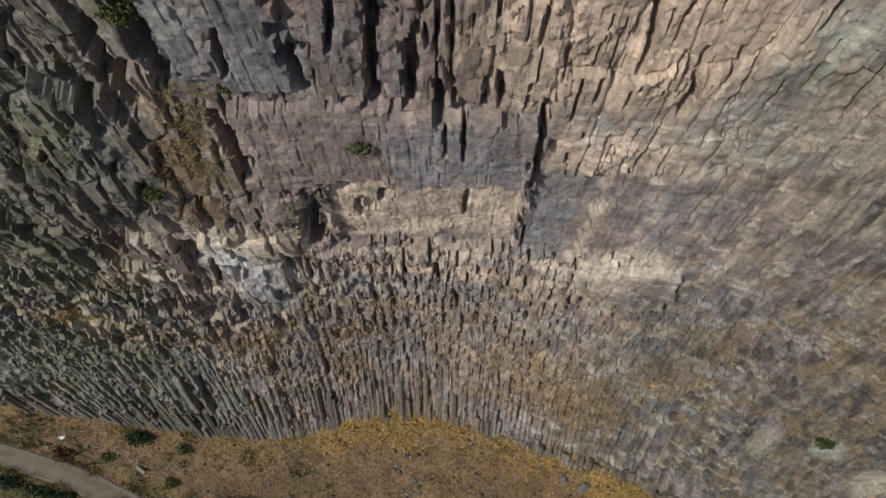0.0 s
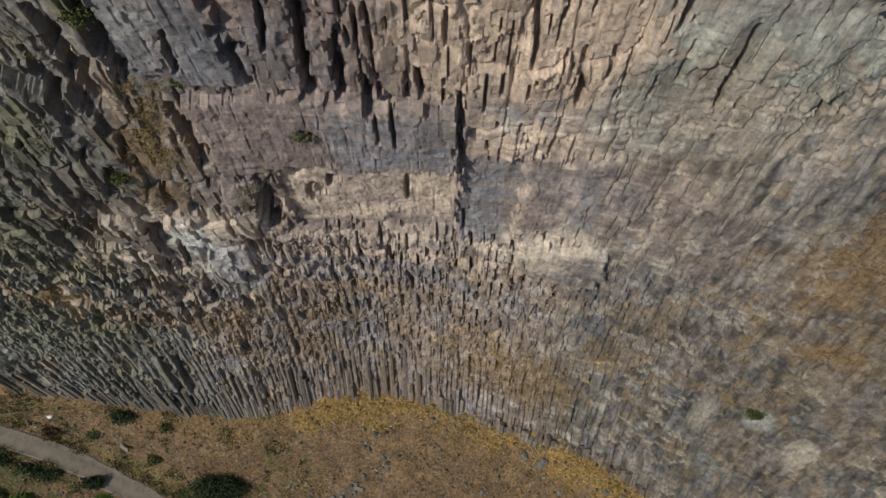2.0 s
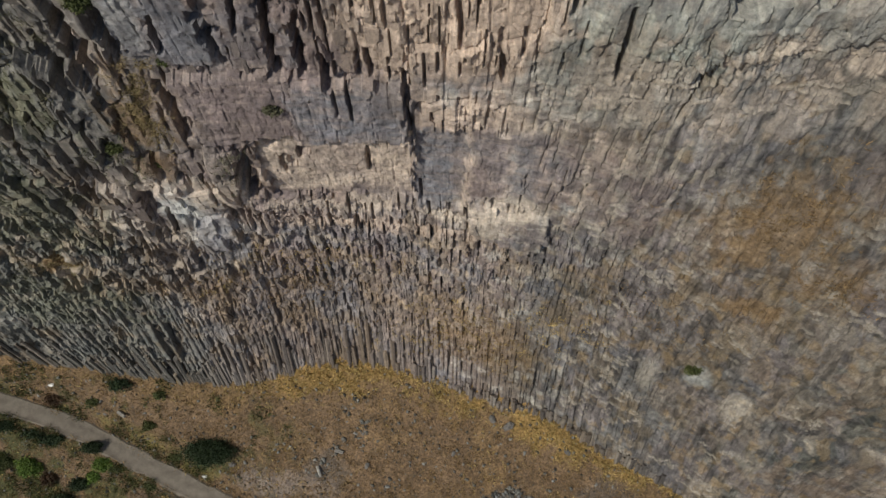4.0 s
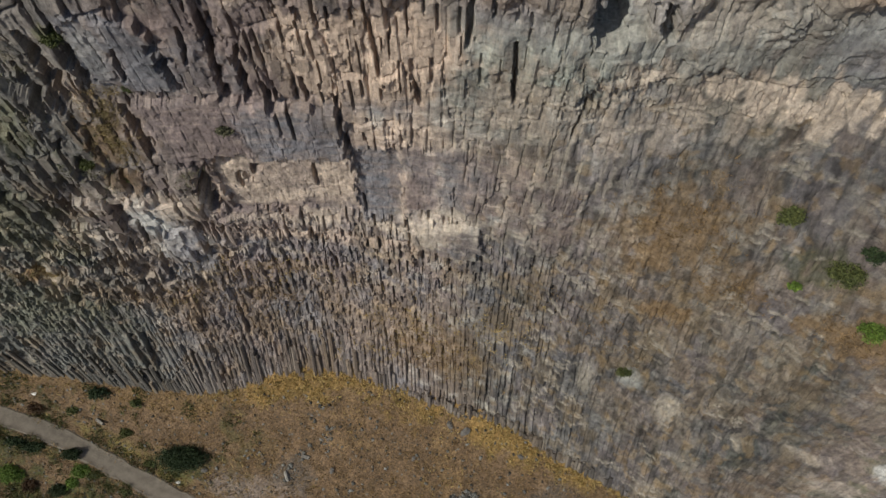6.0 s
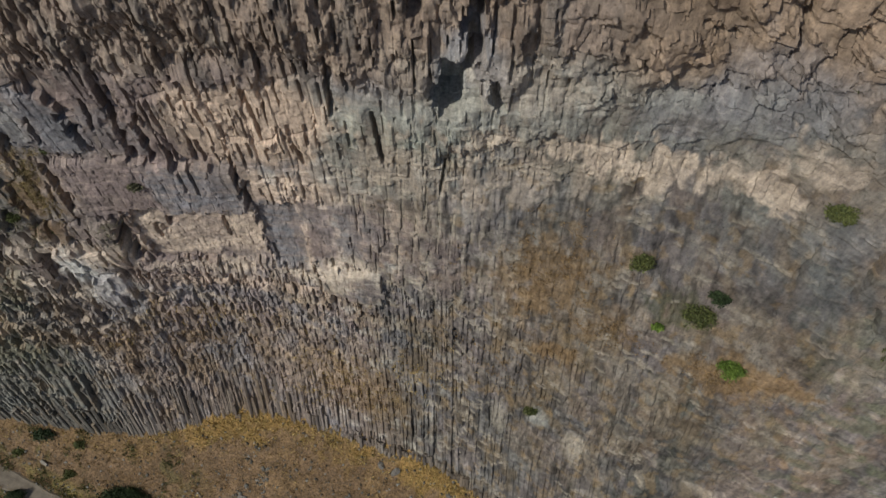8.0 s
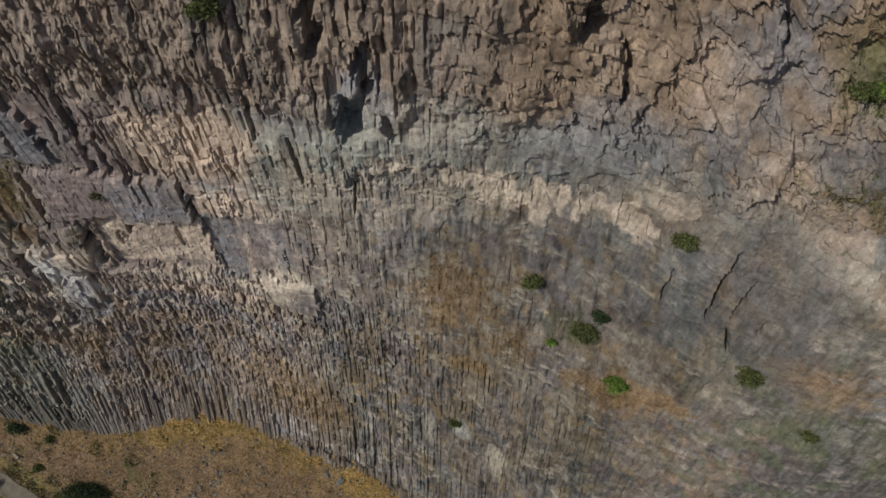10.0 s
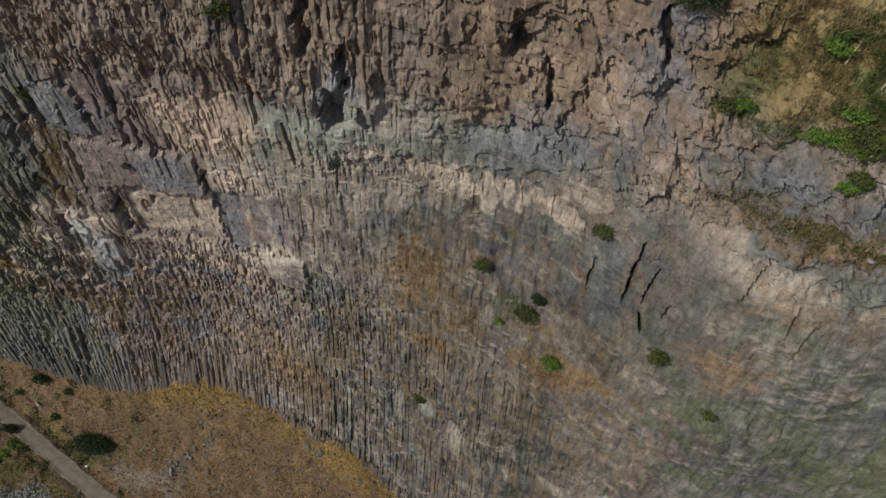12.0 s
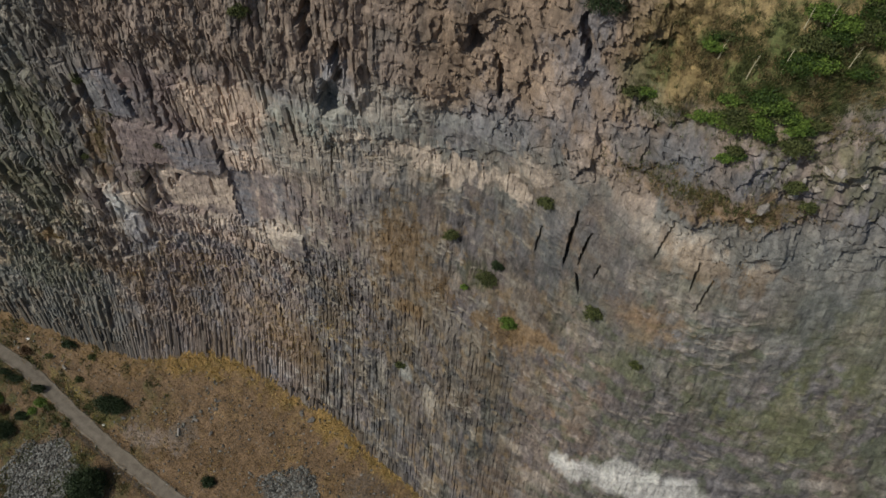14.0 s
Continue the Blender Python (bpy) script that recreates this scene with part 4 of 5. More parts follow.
# ---------------------------------------------------------------- shrubs and trees
def leaves(count, reach, size, seed, hollow=0.45):
    """Small bent leaf clumps round many twig ends in an uneven crown."""
    r = np.random.RandomState(seed)
    twigs = r.normal(size=(max(10, count // 26), 3))
    twigs /= np.linalg.norm(twigs, axis=1)[:, None]
    twigs[:, 2] = abs(twigs[:, 2]) * 0.95 - 0.15
    twigs *= (hollow + (1 - hollow) * r.rand(len(twigs), 1) ** 0.6) * (0.75 + 0.5 * r.rand(len(twigs), 1))
    c = twigs[r.randint(len(twigs), size=count)] * reach + r.normal(size=(count, 3)) * np.array(reach) * 0.13
    a, b = r.normal(size=(count, 3)), r.normal(size=(count, 3))
    a /= np.linalg.norm(a, axis=1)[:, None]
    b -= (a * b).sum(1)[:, None] * a
    b /= np.linalg.norm(b, axis=1)[:, None]
    s = size * (0.6 + 0.8 * r.rand(count, 1))
    v = np.stack([c - a * s, c + b * s * 0.5, c + a * s, c - b * s * 0.5], 1).reshape(-1, 3)
    return v, np.arange(count * 4).reshape(-1, 4)


def tube(bm, points, radii, sides=6):
    rings = []
    for k, (p, r) in enumerate(zip(points, radii)):
        d = (Vector(points[min(k + 1, len(points) - 1)]) - Vector(points[max(k - 1, 0)])).normalized()
        side = d.orthogonal().normalized()
        up = d.cross(side)
        rings.append([bm.verts.new(Vector(p) + r * (math.cos(a) * side + math.sin(a) * up)) for a in (2 * math.pi * i / sides for i in range(sides))])
    for a, b in zip(rings, rings[1:]):
        for i in range(sides):
            bm.faces.new((a[i], a[(i + 1) % sides], b[(i + 1) % sides], b[i]))
    bm.faces.new(rings[-1])


def shrub(name, place, reach, mat, label, category, count=1500, leaf=0.14, seed=1, group="", stem=None):
    r = random.Random(seed)
    top = new(name)
    top.location = place
    bm = bmesh.new()
    h = reach[2]
    stem = stem or 0.04 * max(reach)
    for k in range(6):
        a = 2 * math.pi * (k + r.random()) / 6
        tip = (reach[0] * 0.6 * math.cos(a), reach[1] * 0.6 * math.sin(a), h * (0.75 + 0.4 * r.random()))
        mid = (tip[0] * 0.35 + 0.1 * r.uniform(-1, 1), tip[1] * 0.35 + 0.1 * r.uniform(-1, 1), tip[2] * 0.5)
        tube(bm, [(0, 0, -0.35), mid, tip], [stem, stem * 0.7, stem * 0.2], 5)
    part("stems", bm, BARK, top)
    v, f = leaves(count, (reach[0], reach[1], reach[2]), leaf, seed)
    v[:, 2] += h * 0.55
    soup("crown", v, f, mat, top)
    return tagged(top, label, category, group)


def on_ground(x, y):
    return (x, y, float(ground_z(np.array([x]), np.array([y]))[0]))


def on_faces(xs, zs):
    """Where many places lie on the rough face, and the rock's colour there."""
    xa, za = np.array([xs], float), np.array([zs], float)
    d, *zones = relief(xa, za)
    return (face_y(xa, za) - d)[0], rock_colour(xa, za, *zones)[0]


shrub("juniper_bush", on_ground(-22.0, -2.6), (3.1, 1.6, 1.6), LEAF_DARK, "wide dark green juniper bush on the dry slope above the road", "bush", 10500, 0.10, 3, "bushes on the slope")
shrub("broad_tree", on_ground(-21.0, -15.6), (3.1, 2.8, 3.0), LEAF_DARK, "dark round-crowned tree below the dirt road", "tree", 17000, 0.12, 5, stem=0.16)
for k, (x, y, rx, ry, rz, mat, label) in enumerate([
        (-42.0, -9.0, 2.0, 1.6, 1.6, LEAF_DARK, "dark green bush below the dirt road"), (-0.2, -11.7, 1.1, 0.9, 0.9, LEAF_DARK, "small dark bush on the scree"),
        (-35.8, -3.8, 1.2, 0.9, 0.8, LEAF_GREEN, "bright green bush beside the dirt road"), (-37.2, -5.2, 0.9, 0.9, 0.7, LEAF_GREEN, "bright green bush below the dirt road"),
        (-32.1, 5.0, 1.3, 0.9, 0.9, LEAF_DARK, "dark bush at the foot of the columns"), (-41.3, 3.9, 1.2, 0.9, 0.8, LEAF_RUSTY, "rusty brown bush above the dirt road"),
        (-37.0, -1.9, 1.3, 0.7, 0.7, LEAF_DARK, "dark bush along the lower edge of the road"), (-41.9, -0.9, 1.5, 0.7, 0.8, LEAF_DARK, "dark bush along the lower edge of the road"),
        (-44.2, -0.2, 1.2, 0.7, 0.7, LEAF_DARK, "dark bush along the lower edge of the road"), (-47.6, 0.7, 1.4, 0.8, 0.8, LEAF_DARK, "dark bush along the lower edge of the road"),
        (-34.0, -4.3, 1.1, 0.6, 0.6, LEAF_OLIVE, "olive-green bush along the lower edge of the road"), (-46.0, -4.0, 1.5, 1.2, 1.0, LEAF_GREEN, "green bush below the dirt road"),
        (-50.0, -3.5, 1.6, 1.4, 1.1, LEAF_OLIVE, "olive-green bush below the dirt road"), (-43.5, -5.5, 1.0, 0.8, 0.7, LEAF_RUSTY, "rusty brown bush below the dirt road"),
        (-39.5, -6.2, 1.2, 0.9, 0.8, LEAF_DARK, "dark bush below the dirt road"), (-29.8, -6.4, 0.9, 0.5, 0.5, LEAF_OLIVE, "low olive weeds on the road's lower edge"),
        (-27.5, 3.9, 0.8, 0.6, 0.6, LEAF_OLIVE, "olive-green bush at the foot of the columns"), (-36.2, 3.2, 0.8, 0.6, 0.5, LEAF_OLIVE, "olive-green bush above the dirt road"),
        (-26.8, -3.0, 0.8, 0.6, 0.5, LEAF_OLIVE, "yellow-green bush beside the juniper"), (-29.5, 0.6, 0.9, 0.6, 0.5, LEAF_OLIVE, "low olive bush on the dry slope")]):
    shrub("slope_bush", on_ground(x, y), (rx, ry, rz), mat, label, "bush", int(2200 * rx * max(ry, 0.7)), 0.10, 20 + k, "bushes on the slope")

# bushes that grow out of the face
ROOTED = [
    (41.2, 48.6, 1.25, LEAF_OLIVE, "olive-green bush rooted in a crack of the cliff"), (44.6, 45.0, 1.1, LEAF_GREEN, "green bush on a rusty ledge of the cliff"),
    (53.5, 52.4, 1.1, LEAF_OLIVE, "olive-green bush on a steep rock slope"), (36.3, 52.0, 0.9, LEAF_OLIVE, "grey-green bush on the cliff"),
    (46.6, 61.2, 1.0, LEAF_OLIVE, "dull green bush under a rock step"), (42.4, 50.8, 0.8, LEAF_DARK, "dark bush in a crack of the cliff"),
    (48.6, 81.6, 1.9, LEAF_DARK, "dark bush hanging over the cliff's upper edge"), (-12.2, 61.6, 0.7, LEAF_OLIVE, "yellow-green tuft of leaves in a cleft"),
    (-9.4, 57.0, 0.5, LEAF_OLIVE, "small olive tuft on a rock slab"), (-4.0, 53.4, 0.5, BRUSH, "small grey-olive dry plant on a rock slab"), (30.2, 27.5, 0.8, LEAF_OLIVE, "dull green bush on the column face"),
    (13.0, 74.8, 1.1, LEAF_OLIVE, "yellow-green bush on the dark upper rock"), (-3.3, 73.6, 1.0, LEAF_OLIVE, "yellow-green bush on the dark upper rock"), (-14.2, 58.6, 0.6, LEAF_OLIVE, "olive plant in a cleft"),
    (-15.2, 50.2, 0.6, LEAF_OLIVE, "olive plant on a ledge"), (-13.0, 47.6, 0.5, LEAF_OLIVE, "small olive plant on a ledge"), (66.8, 72.0, 0.9, LEAF_OLIVE, "dull green bush between boulders"), (58.7, 49.6, 0.6, LEAF_OLIVE, "dull green bush on a smooth rock slope"), (38.6, 46.6, 0.5, LEAF_GREEN, "small bright green plant on a rusty ledge"), (68.5, 70.4, 0.7, LEAF_OLIVE, "dull green bush under the boulders")]
ys, _ = on_faces([p[0] for p in ROOTED], [p[1] for p in ROOTED])
for (x, z, r, mat, label), y in zip(ROOTED, ys):
    shrub("cliff_bush", (x, y - 0.1, z), (r, r * 0.8, r * 0.8), mat, label, "bush", int(2600 * r), 0.085, int(100 + x * 3 + z), "bushes on the cliff")
# green thicket on the shoulder
r = random.Random(31)
spots = []
for x0, x1, z0, z1, count, small, large in ((58.2, 65.8, 75.4, 78.4, 17, 0.6, 1.25), (63.4, 71.0, 80.4, 84.5, 15, 0.5, 1.4), (52.4, 54.0, 75.8, 77.4, 4, 0.4, 0.75), (57.2, 60.0, 80.0, 82.2, 4, 0.4, 0.8), (64.0, 67.4, 76.0, 77.6, 4, 0.4, 0.8), (66.0, 73.0, 84.0, 88.0, 8, 0.8, 1.6), (60.4, 62.0, 73.4, 75.4, 4, 0.3, 0.6)):
    spots += [(r.uniform(x0, x1), r.uniform(z0, z1), r.uniform(small, large)) for k in range(count)]
ys, _ = on_faces([p[0] for p in spots], [p[1] for p in spots])
for k, ((x, z, size), y) in enumerate(zip(spots, ys)):
    shrub("thicket_bush", (x, y - 0.1, z - 0.2), (size * 1.3, size, size * 0.8), (LEAF_GREEN, LEAF_DEEP, LEAF_GREEN, LEAF_OLIVE)[k % 4], ("fresh green bush in the thicket on the cliff's shoulder", "deep green bush in the thicket on the cliff's shoulder", "fresh green bush in the thicket on the cliff's shoulder", "olive-green bush in the thicket on the cliff's shoulder")[k % 4], "bush", int(2600 * size), 0.09, 300 + k, "thicket on the shoulder")


def dry_stalk(place, height, leaning):
    """A dead flower stalk: a bare stem with short side shoots."""
    top = new("dry_stalk")
    top.location = place
    bm = bmesh.new()
    tube(bm, [(0, 0, -0.3), (leaning[0] * 0.4, leaning[1] * 0.4, height * 0.55), (*leaning, height)], [0.05, 0.035, 0.012], 5)
    part("stem", bm, STRAW_PALE, top)
    for k in range(5):
        f = 0.45 + 0.1 * k
        bm = bmesh.new()
        tube(bm, [(leaning[0] * f, leaning[1] * f, height * f), (leaning[0] * f + 0.25 * math.cos(k * 2.4), leaning[1] * f + 0.25 * math.sin(k * 2.4), height * f + 0.22)], [0.02, 0.008], 4)
        part("side_shoot", bm, STRAW_PALE, top)
    return tagged(top, "bare pale dead flower stalk above the thicket", "dead plant", "dead stalks on the shoulder")


spots = [(63.8, 83.6), (65.4, 83.8), (63.0, 80.6), (58.2, 80.6), (67.8, 81.4), (60.6, 79.8)]
ys, _ = on_faces([p[0] for p in spots], [p[1] for p in spots])
for k, ((x, z), y) in enumerate(zip(spots, ys)):
    dry_stalk((x, y - 0.4, z), 1.5 + 0.25 * (k % 3), (0.15 + 0.05 * k, 0.25))


# ---------------------------------------------------------------- dry grass and loose stones
def blades(places, height, seed, per=5, wide=0.05):
    r = np.random.RandomState(seed)
    n = len(places)
    base = np.repeat(places, per, 0) + np.c_[r.normal(size=(n * per, 2)) * 0.16, np.zeros(n * per)]
    tip = base + np.c_[r.normal(size=(n * per, 2)) * 0.22, np.repeat(height, per) * (0.5 + 0.8 * r.rand(n * per))]
    a = r.rand(n * per) * 6.283
    side = np.c_[np.cos(a), np.sin(a), np.zeros(n * per)] * wide
    return np.stack([base - side, base + side, tip], 1).reshape(-1, 3), np.arange(n * per * 3).reshape(-1, 3)


def scatter(count, x0, x1, y0, y1, seed):
    r = np.random.RandomState(seed)
    x, y = r.uniform(x0, x1, count), r.uniform(y0, y1, count)
    d, _ = road_distance(x, y)
    z = ground_z(x, y)
    wall = face_y(x, z) - y
    ok = (abs(d) > ROAD_WIDTH / 2 - 0.25 + 0.4 * vnoise(x / 1.5, y / 1.5, 91)) & (wall > 0.2)
    return x[ok], y[ok], z[ok], wall[ok], d[ok]


def build_grass():
    x, y, z, wall, d = scatter(66000, -62, 46, -26, 11, 41)
    n = fbm(x / 4, y / 4, 211) + 0.5 * fbm(x / 1.2, y / 1.2, 213)
    lot = rnd(np.arange(len(x)), 1, 7)
    p = np.stack([x, y, z - 0.03], 1)
    near = (lot < smooth(2.6, 0.9, wall + 1.6 * n) * (0.15 + 0.85 * smooth(-22, -8, x))) | ((lot < 0.07) & (n > 0.12))
    v, f = blades(p[near], np.full(near.sum(), 0.42), 43)
    tagged(soup("golden_grass", v, f, STRAW), "golden dry grass along the foot of the columns", "grass", kind="stuff")
    bare = (np.hypot(x + 31, (y + 15) * 1.1) < 6.5) | (np.hypot(x - 14, (y + 10.6) * 1.6) < 4.8)
    far = ~near & (lot < 0.75) & ~bare
    v, f = blades(p[far], np.full(far.sum(), 0.24), 44, 4, 0.045)
    tagged(soup("brown_grass", v, f, STRAW_BROWN), "thin brown dry grass on the scree slope", "grass", kind="stuff")
    x, y, z, wall, d = scatter(30000, -60, -8, -24, 8, 45)
    ok = (smooth(0.0, 0.3, fbm(x / 3, y / 3, 217) + 0.3 * smooth(6, -5, d) * smooth(-14, -28, x) - 0.14) > 0.4)
    ok = ok | ((d > 1.4) & (d < 3.6) & (x > -37) & (x < -21) & (fbm(x / 1.3, y / 1.3, 219) > -0.05))
    v, f = blades(np.stack([x, y, z - 0.03], 1)[ok], np.full(ok.sum(), 0.4), 46)
    tagged(soup("green_weeds", v, f, LEAF_OLIVE), "olive-green weeds beside the dirt road", "weeds", kind="stuff")


build_grass()


def ledge_grass(name, blobs, per, height, mat, seed, label):
    """Tufts rooted in the rock, thickest in the middle of each patch."""
    r = np.random.RandomState(seed)
    xs, zs = [], []
    for bx, bz, rx, rz, power in blobs:
        n = int(per * rx * rz * power)
        xs.append(bx + r.normal(size=n) * rx * 0.5)
        zs.append(bz + r.normal(size=n) * rz * 0.5)
    x, z = np.concatenate(xs), np.concatenate(zs)
    ok = fbm(x / 0.9, z / 0.9, seed) > -0.08
    x, z = x[ok], z[ok]
    y = face_y(x, z) - relief(x, z)[0]
    v, f = blades(np.stack([x, y - 0.02, z], 1), np.full(len(x), height), seed + 1, 6, 0.03)
    return tagged(soup(name, v, f, mat), label, "grass", kind="stuff")


ledge_grass("ledge_grass", RUST[2:], 16, 0.35, STRAW_BROWN, 81, "rusty dry grass on the cliff's ledges")
ledge_grass("golden_tufts", [(9, 21, 7, 6, 0.8), (-5, 30, 9, 2.5, 0.6), (2, 17, 6, 3, 0.6), (-27, 33, 3, 1, 1.0), (-12, 33, 3, 2, 0.5), (18, 27, 5, 5, 0.5), (-16, 28, 5, 2, 0.5)], 14, 0.4, STRAW, 87, "golden dry tufts between the broken columns")
ledge_grass("dry_brush", [(-21, 54, 6, 7, 0.5), (-27, 44, 7, 7, 0.4), (-33, 33, 8, 5, 0.3), (-8.5, 47, 1.0, 3, 1.6), (-16, 49, 3, 3, 0.7), (-18, 60, 4, 4, 0.5)], 26, 0.4, BRUSH, 95, "grey-olive dry brush on the shaded west wing of the cliff")
ledge_grass("gold_patches", [(30, 49, 4.5, 6, 0.35), (35, 44, 3, 2, 0.5), (10, 19, 7, 5, 0.5), (-8, 26, 10, 6, 0.25), (26, 33, 6, 5, 0.2), (44, 44, 4, 1.5, 0.7)], 40, 0.3, STRAW_BROWN, 97, "ochre dry grass in the cliff's cracks")
ledge_grass("golden_clump", [(-12.4, 53.5, 1.2, 3.4, 1.0), (-11.6, 56.6, 1.0, 1.2, 0.8), (-28, 33, 2.4, 0.8, 1.0)], 150, 0.17, STRAW_DULL, 99, "golden dry grass in the cracks of the west wing")
ledge_grass("shoulder_grass", [(64, 80, 8, 5, 1.0), (60, 70, 8, 1.4, 0.4), (54, 76, 2, 1.5, 0.6)], 150, 0.45, LEAF_OLIVE, 83, "olive-green grass on the cliff's shoulder")
ledge_grass("shoulder_straw", [(56, 81, 4, 4, 1.0), (61, 69.6, 8, 1.5, 0.6), (66, 79, 6, 3, 0.9)], 150, 0.35, STRAW_DULL, 85, "dry grass on the cliff's shoulder")


def stone_mesh(name, seed, long=1.0, mat=STONE):
    """A broken angular piece of basalt, about one metre across."""
    r = random.Random(seed)
    bm = bmesh.new()
    bmesh.ops.create_icosphere(bm, subdivisions=1, radius=0.5)
    for v in bm.verts:
        v.co *= 0.75 + 0.5 * r.random()
        v.co.z *= 0.7
        v.co.x *= long
        v.co = Vector([round(c * 3.2) / 3.2 * 0.55 + c * 0.45 for c in v.co])
    me = bpy.data.meshes.new(name)
    bm.to_mesh(me)
    bm.free()
    me.materials.append(mat)
    return me


STONES = [stone_mesh("stone", 500 + k, 1 + 0.35 * (k % 3)) for k in range(8)]


def stones(name, count, x0, x1, y0, y1, small, big, seed, label, keep=None):
    """Loose stones as one heap of real pieces."""
    r = np.random.RandomState(seed)
    x, y, z, wall, d = scatter(count, x0, x1, y0, y1, seed)
    vs, fs, at = [], [], 0
    shapes = []
    for me in STONES:
        a = np.zeros(len(me.vertices) * 3)
        me.vertices.foreach_get("co", a)
        shapes.append((a.reshape(-1, 3), np.array([p.vertices[:] for p in me.polygons])))
    for k in range(len(x)):
        if keep is not None and not keep(x[k], y[k]):
            continue
        v, f = shapes[k % 8]
        s = small + (big - small) * r.rand() ** 3
        q = Euler((r.uniform(-0.5, 0.5), r.uniform(-0.5, 0.5), r.uniform(0, 6.3))).to_matrix()
        vs.append((v * s) @ np.array(q).T + (x[k], y[k], z[k] + 0.12 * s))
        fs.append(f + at)
        at += len(v)
    return tagged(soup(name, np.vstack(vs), np.vstack(fs), STONE), label, "stones", kind="stuff")


stones("scree_stones", 7000, -56, 40, -24, 9, 0.07, 0.40, 51, "grey-brown loose stones scattered over the scree slope")
stones("rubble", 12500, -42, -20, -24, -7, 0.13, 0.55, 52, "heap of grey broken column rubble below the road", lambda x, y: math.hypot(x + 31, (y + 15) * 1.1) < 7.0 + 5 * fbm(np.array([x / 3]), np.array([y / 3]), 55)[0])
stones("rubble", 4800, 5, 23, -15, -6, 0.13, 0.5, 53, "patch of grey broken column rubble in the grass", lambda x, y: math.hypot(x - 14, (y + 10.6) * 1.6) < 5.0 + 4 * fbm(np.array([x / 2.5]), np.array([y / 2.5]), 56)[0])

stones("rubble", 1500, -14, 3, -9, 4, 0.12, 0.6, 54, "grey column fragments in loose clumps on the dry slope", lambda x, y: min(math.hypot(x + 8.1, y + 4.4), math.hypot(x + 6.2, y + 2.2), math.hypot(x + 2.9, y + 0.5), math.hypot(x - 0.5, y + 6.6), math.hypot(x + 4.2, y - 2.6)) < 1.3 + 1.2 * fbm(np.array([x / 1.2]), np.array([y / 1.2]), 57)[0])
BOULDER = rock_material("dark_boulder_basalt", (0.105, 0.096, 0.086))
boulder_mesh = stone_mesh("boulder", 77, 1.3, BOULDER)
for x, y, size, a in ((14.6, 0.1, 1.2, 0.4), (12.6, 0.9, 0.9, 1.9), (21.4, -2.9, 0.8, 2.3), (8.0, -2.9, 0.6, 0.9), (-19.4, -4.0, 0.8, 2.9), (-2.5, -4.2, 0.7, 1.1)):
    b = new("boulder", boulder_mesh)
    px, py, pz = on_ground(x, y)
    b.matrix_world = pose(px, py, pz + 0.2 * size, 8, -6, math.degrees(a)) @ Matrix.Diagonal((size, size, size, 1))
    tagged(b, "dark angular boulder lying in the dry grass", "boulder", "boulders on the slope")


# boulders on the shoulder of the cliff
SHOULDER_ROCK = rock_material("weathered_boulder_rock", (0.29, 0.255, 0.22))
shoulder_mesh = [stone_mesh("shoulder_boulder", 78 + k, 1.2 + 0.2 * k, SHOULDER_ROCK) for k in range(3)]
r = random.Random(83)
spots = [(63.5 + 0.72 * k + r.uniform(-0.5, 0.5), 70.2 + 0.3 * k + r.uniform(-1.4, 1.6), r.uniform(0.5, 1.15)) for k in range(14)]
ys, _ = on_faces([p[0] for p in spots], [p[1] for p in spots])
for k, ((x, z, size), y) in enumerate(zip(spots, ys)):
    b = new("shoulder_boulder", shoulder_mesh[k % 3])
    b.matrix_world = pose(x, y + 0.1, z, r.uniform(-20, 20), r.uniform(-20, 20), r.uniform(0, 180)) @ Matrix.Diagonal((size, size, size, 1))
    tagged(b, "pale weathered boulder among grass on the cliff's shoulder", "boulder", "boulders on the shoulder")


# ---------------------------------------------------------------- single columns at the cliff's foot
def column_mesh(seed):
    r = random.Random(seed)
    bm = bmesh.new()
    ring = []
    for k in range(6):
        a = math.pi * (k / 3 + r.uniform(-0.09, 0.09))
        ring.append((math.cos(a) * r.uniform(0.92, 1.08), math.sin(a) * r.uniform(0.92, 1.08)))
    joint = r.uniform(0.3, 0.7)
    rings = []
    for h, dx, dy, w in ((0, 0, 0, 1.0), (joint, 0, 0, 0.98), (joint + 0.012, r.uniform(-0.14, 0.14), r.uniform(-0.14, 0.14), 0.93), (1, r.uniform(-0.1, 0.1), r.uniform(-0.1, 0.1), 0.9)):
        slope = (r.uniform(-0.03, 0.03), r.uniform(-0.03, 0.03)) if h == 1 else (0, 0)
        rings.append([bm.verts.new((x * w + dx, y * w + dy, h + slope[0] * x + slope[1] * y)) for x, y in ring])
    for a, b in zip(rings, rings[1:]):
        for k in range(6):
            bm.faces.new((a[k], a[(k + 1) % 6], b[(k + 1) % 6], b[k]))
    bm.faces.new(rings[-1])
    me = bpy.data.meshes.new("basalt_column")
    bm.to_mesh(me)
    bm.free()
    me.materials.append(COLUMN_ROCK)
    return me


COLUMNS = [column_mesh(600 + k) for k in range(10)]


def clear_of_clefts(x, z, room=0.9):
    return all(not (z0 - 0.5 < z < z1 + 0.5 and abs(x - (x0 + x1) / 2) < w / 2 + room) for x0, z0, z1, w, depth, x1 in CLEFTS + CLEFTS_RIGHT + CLEFTS_UPPER)


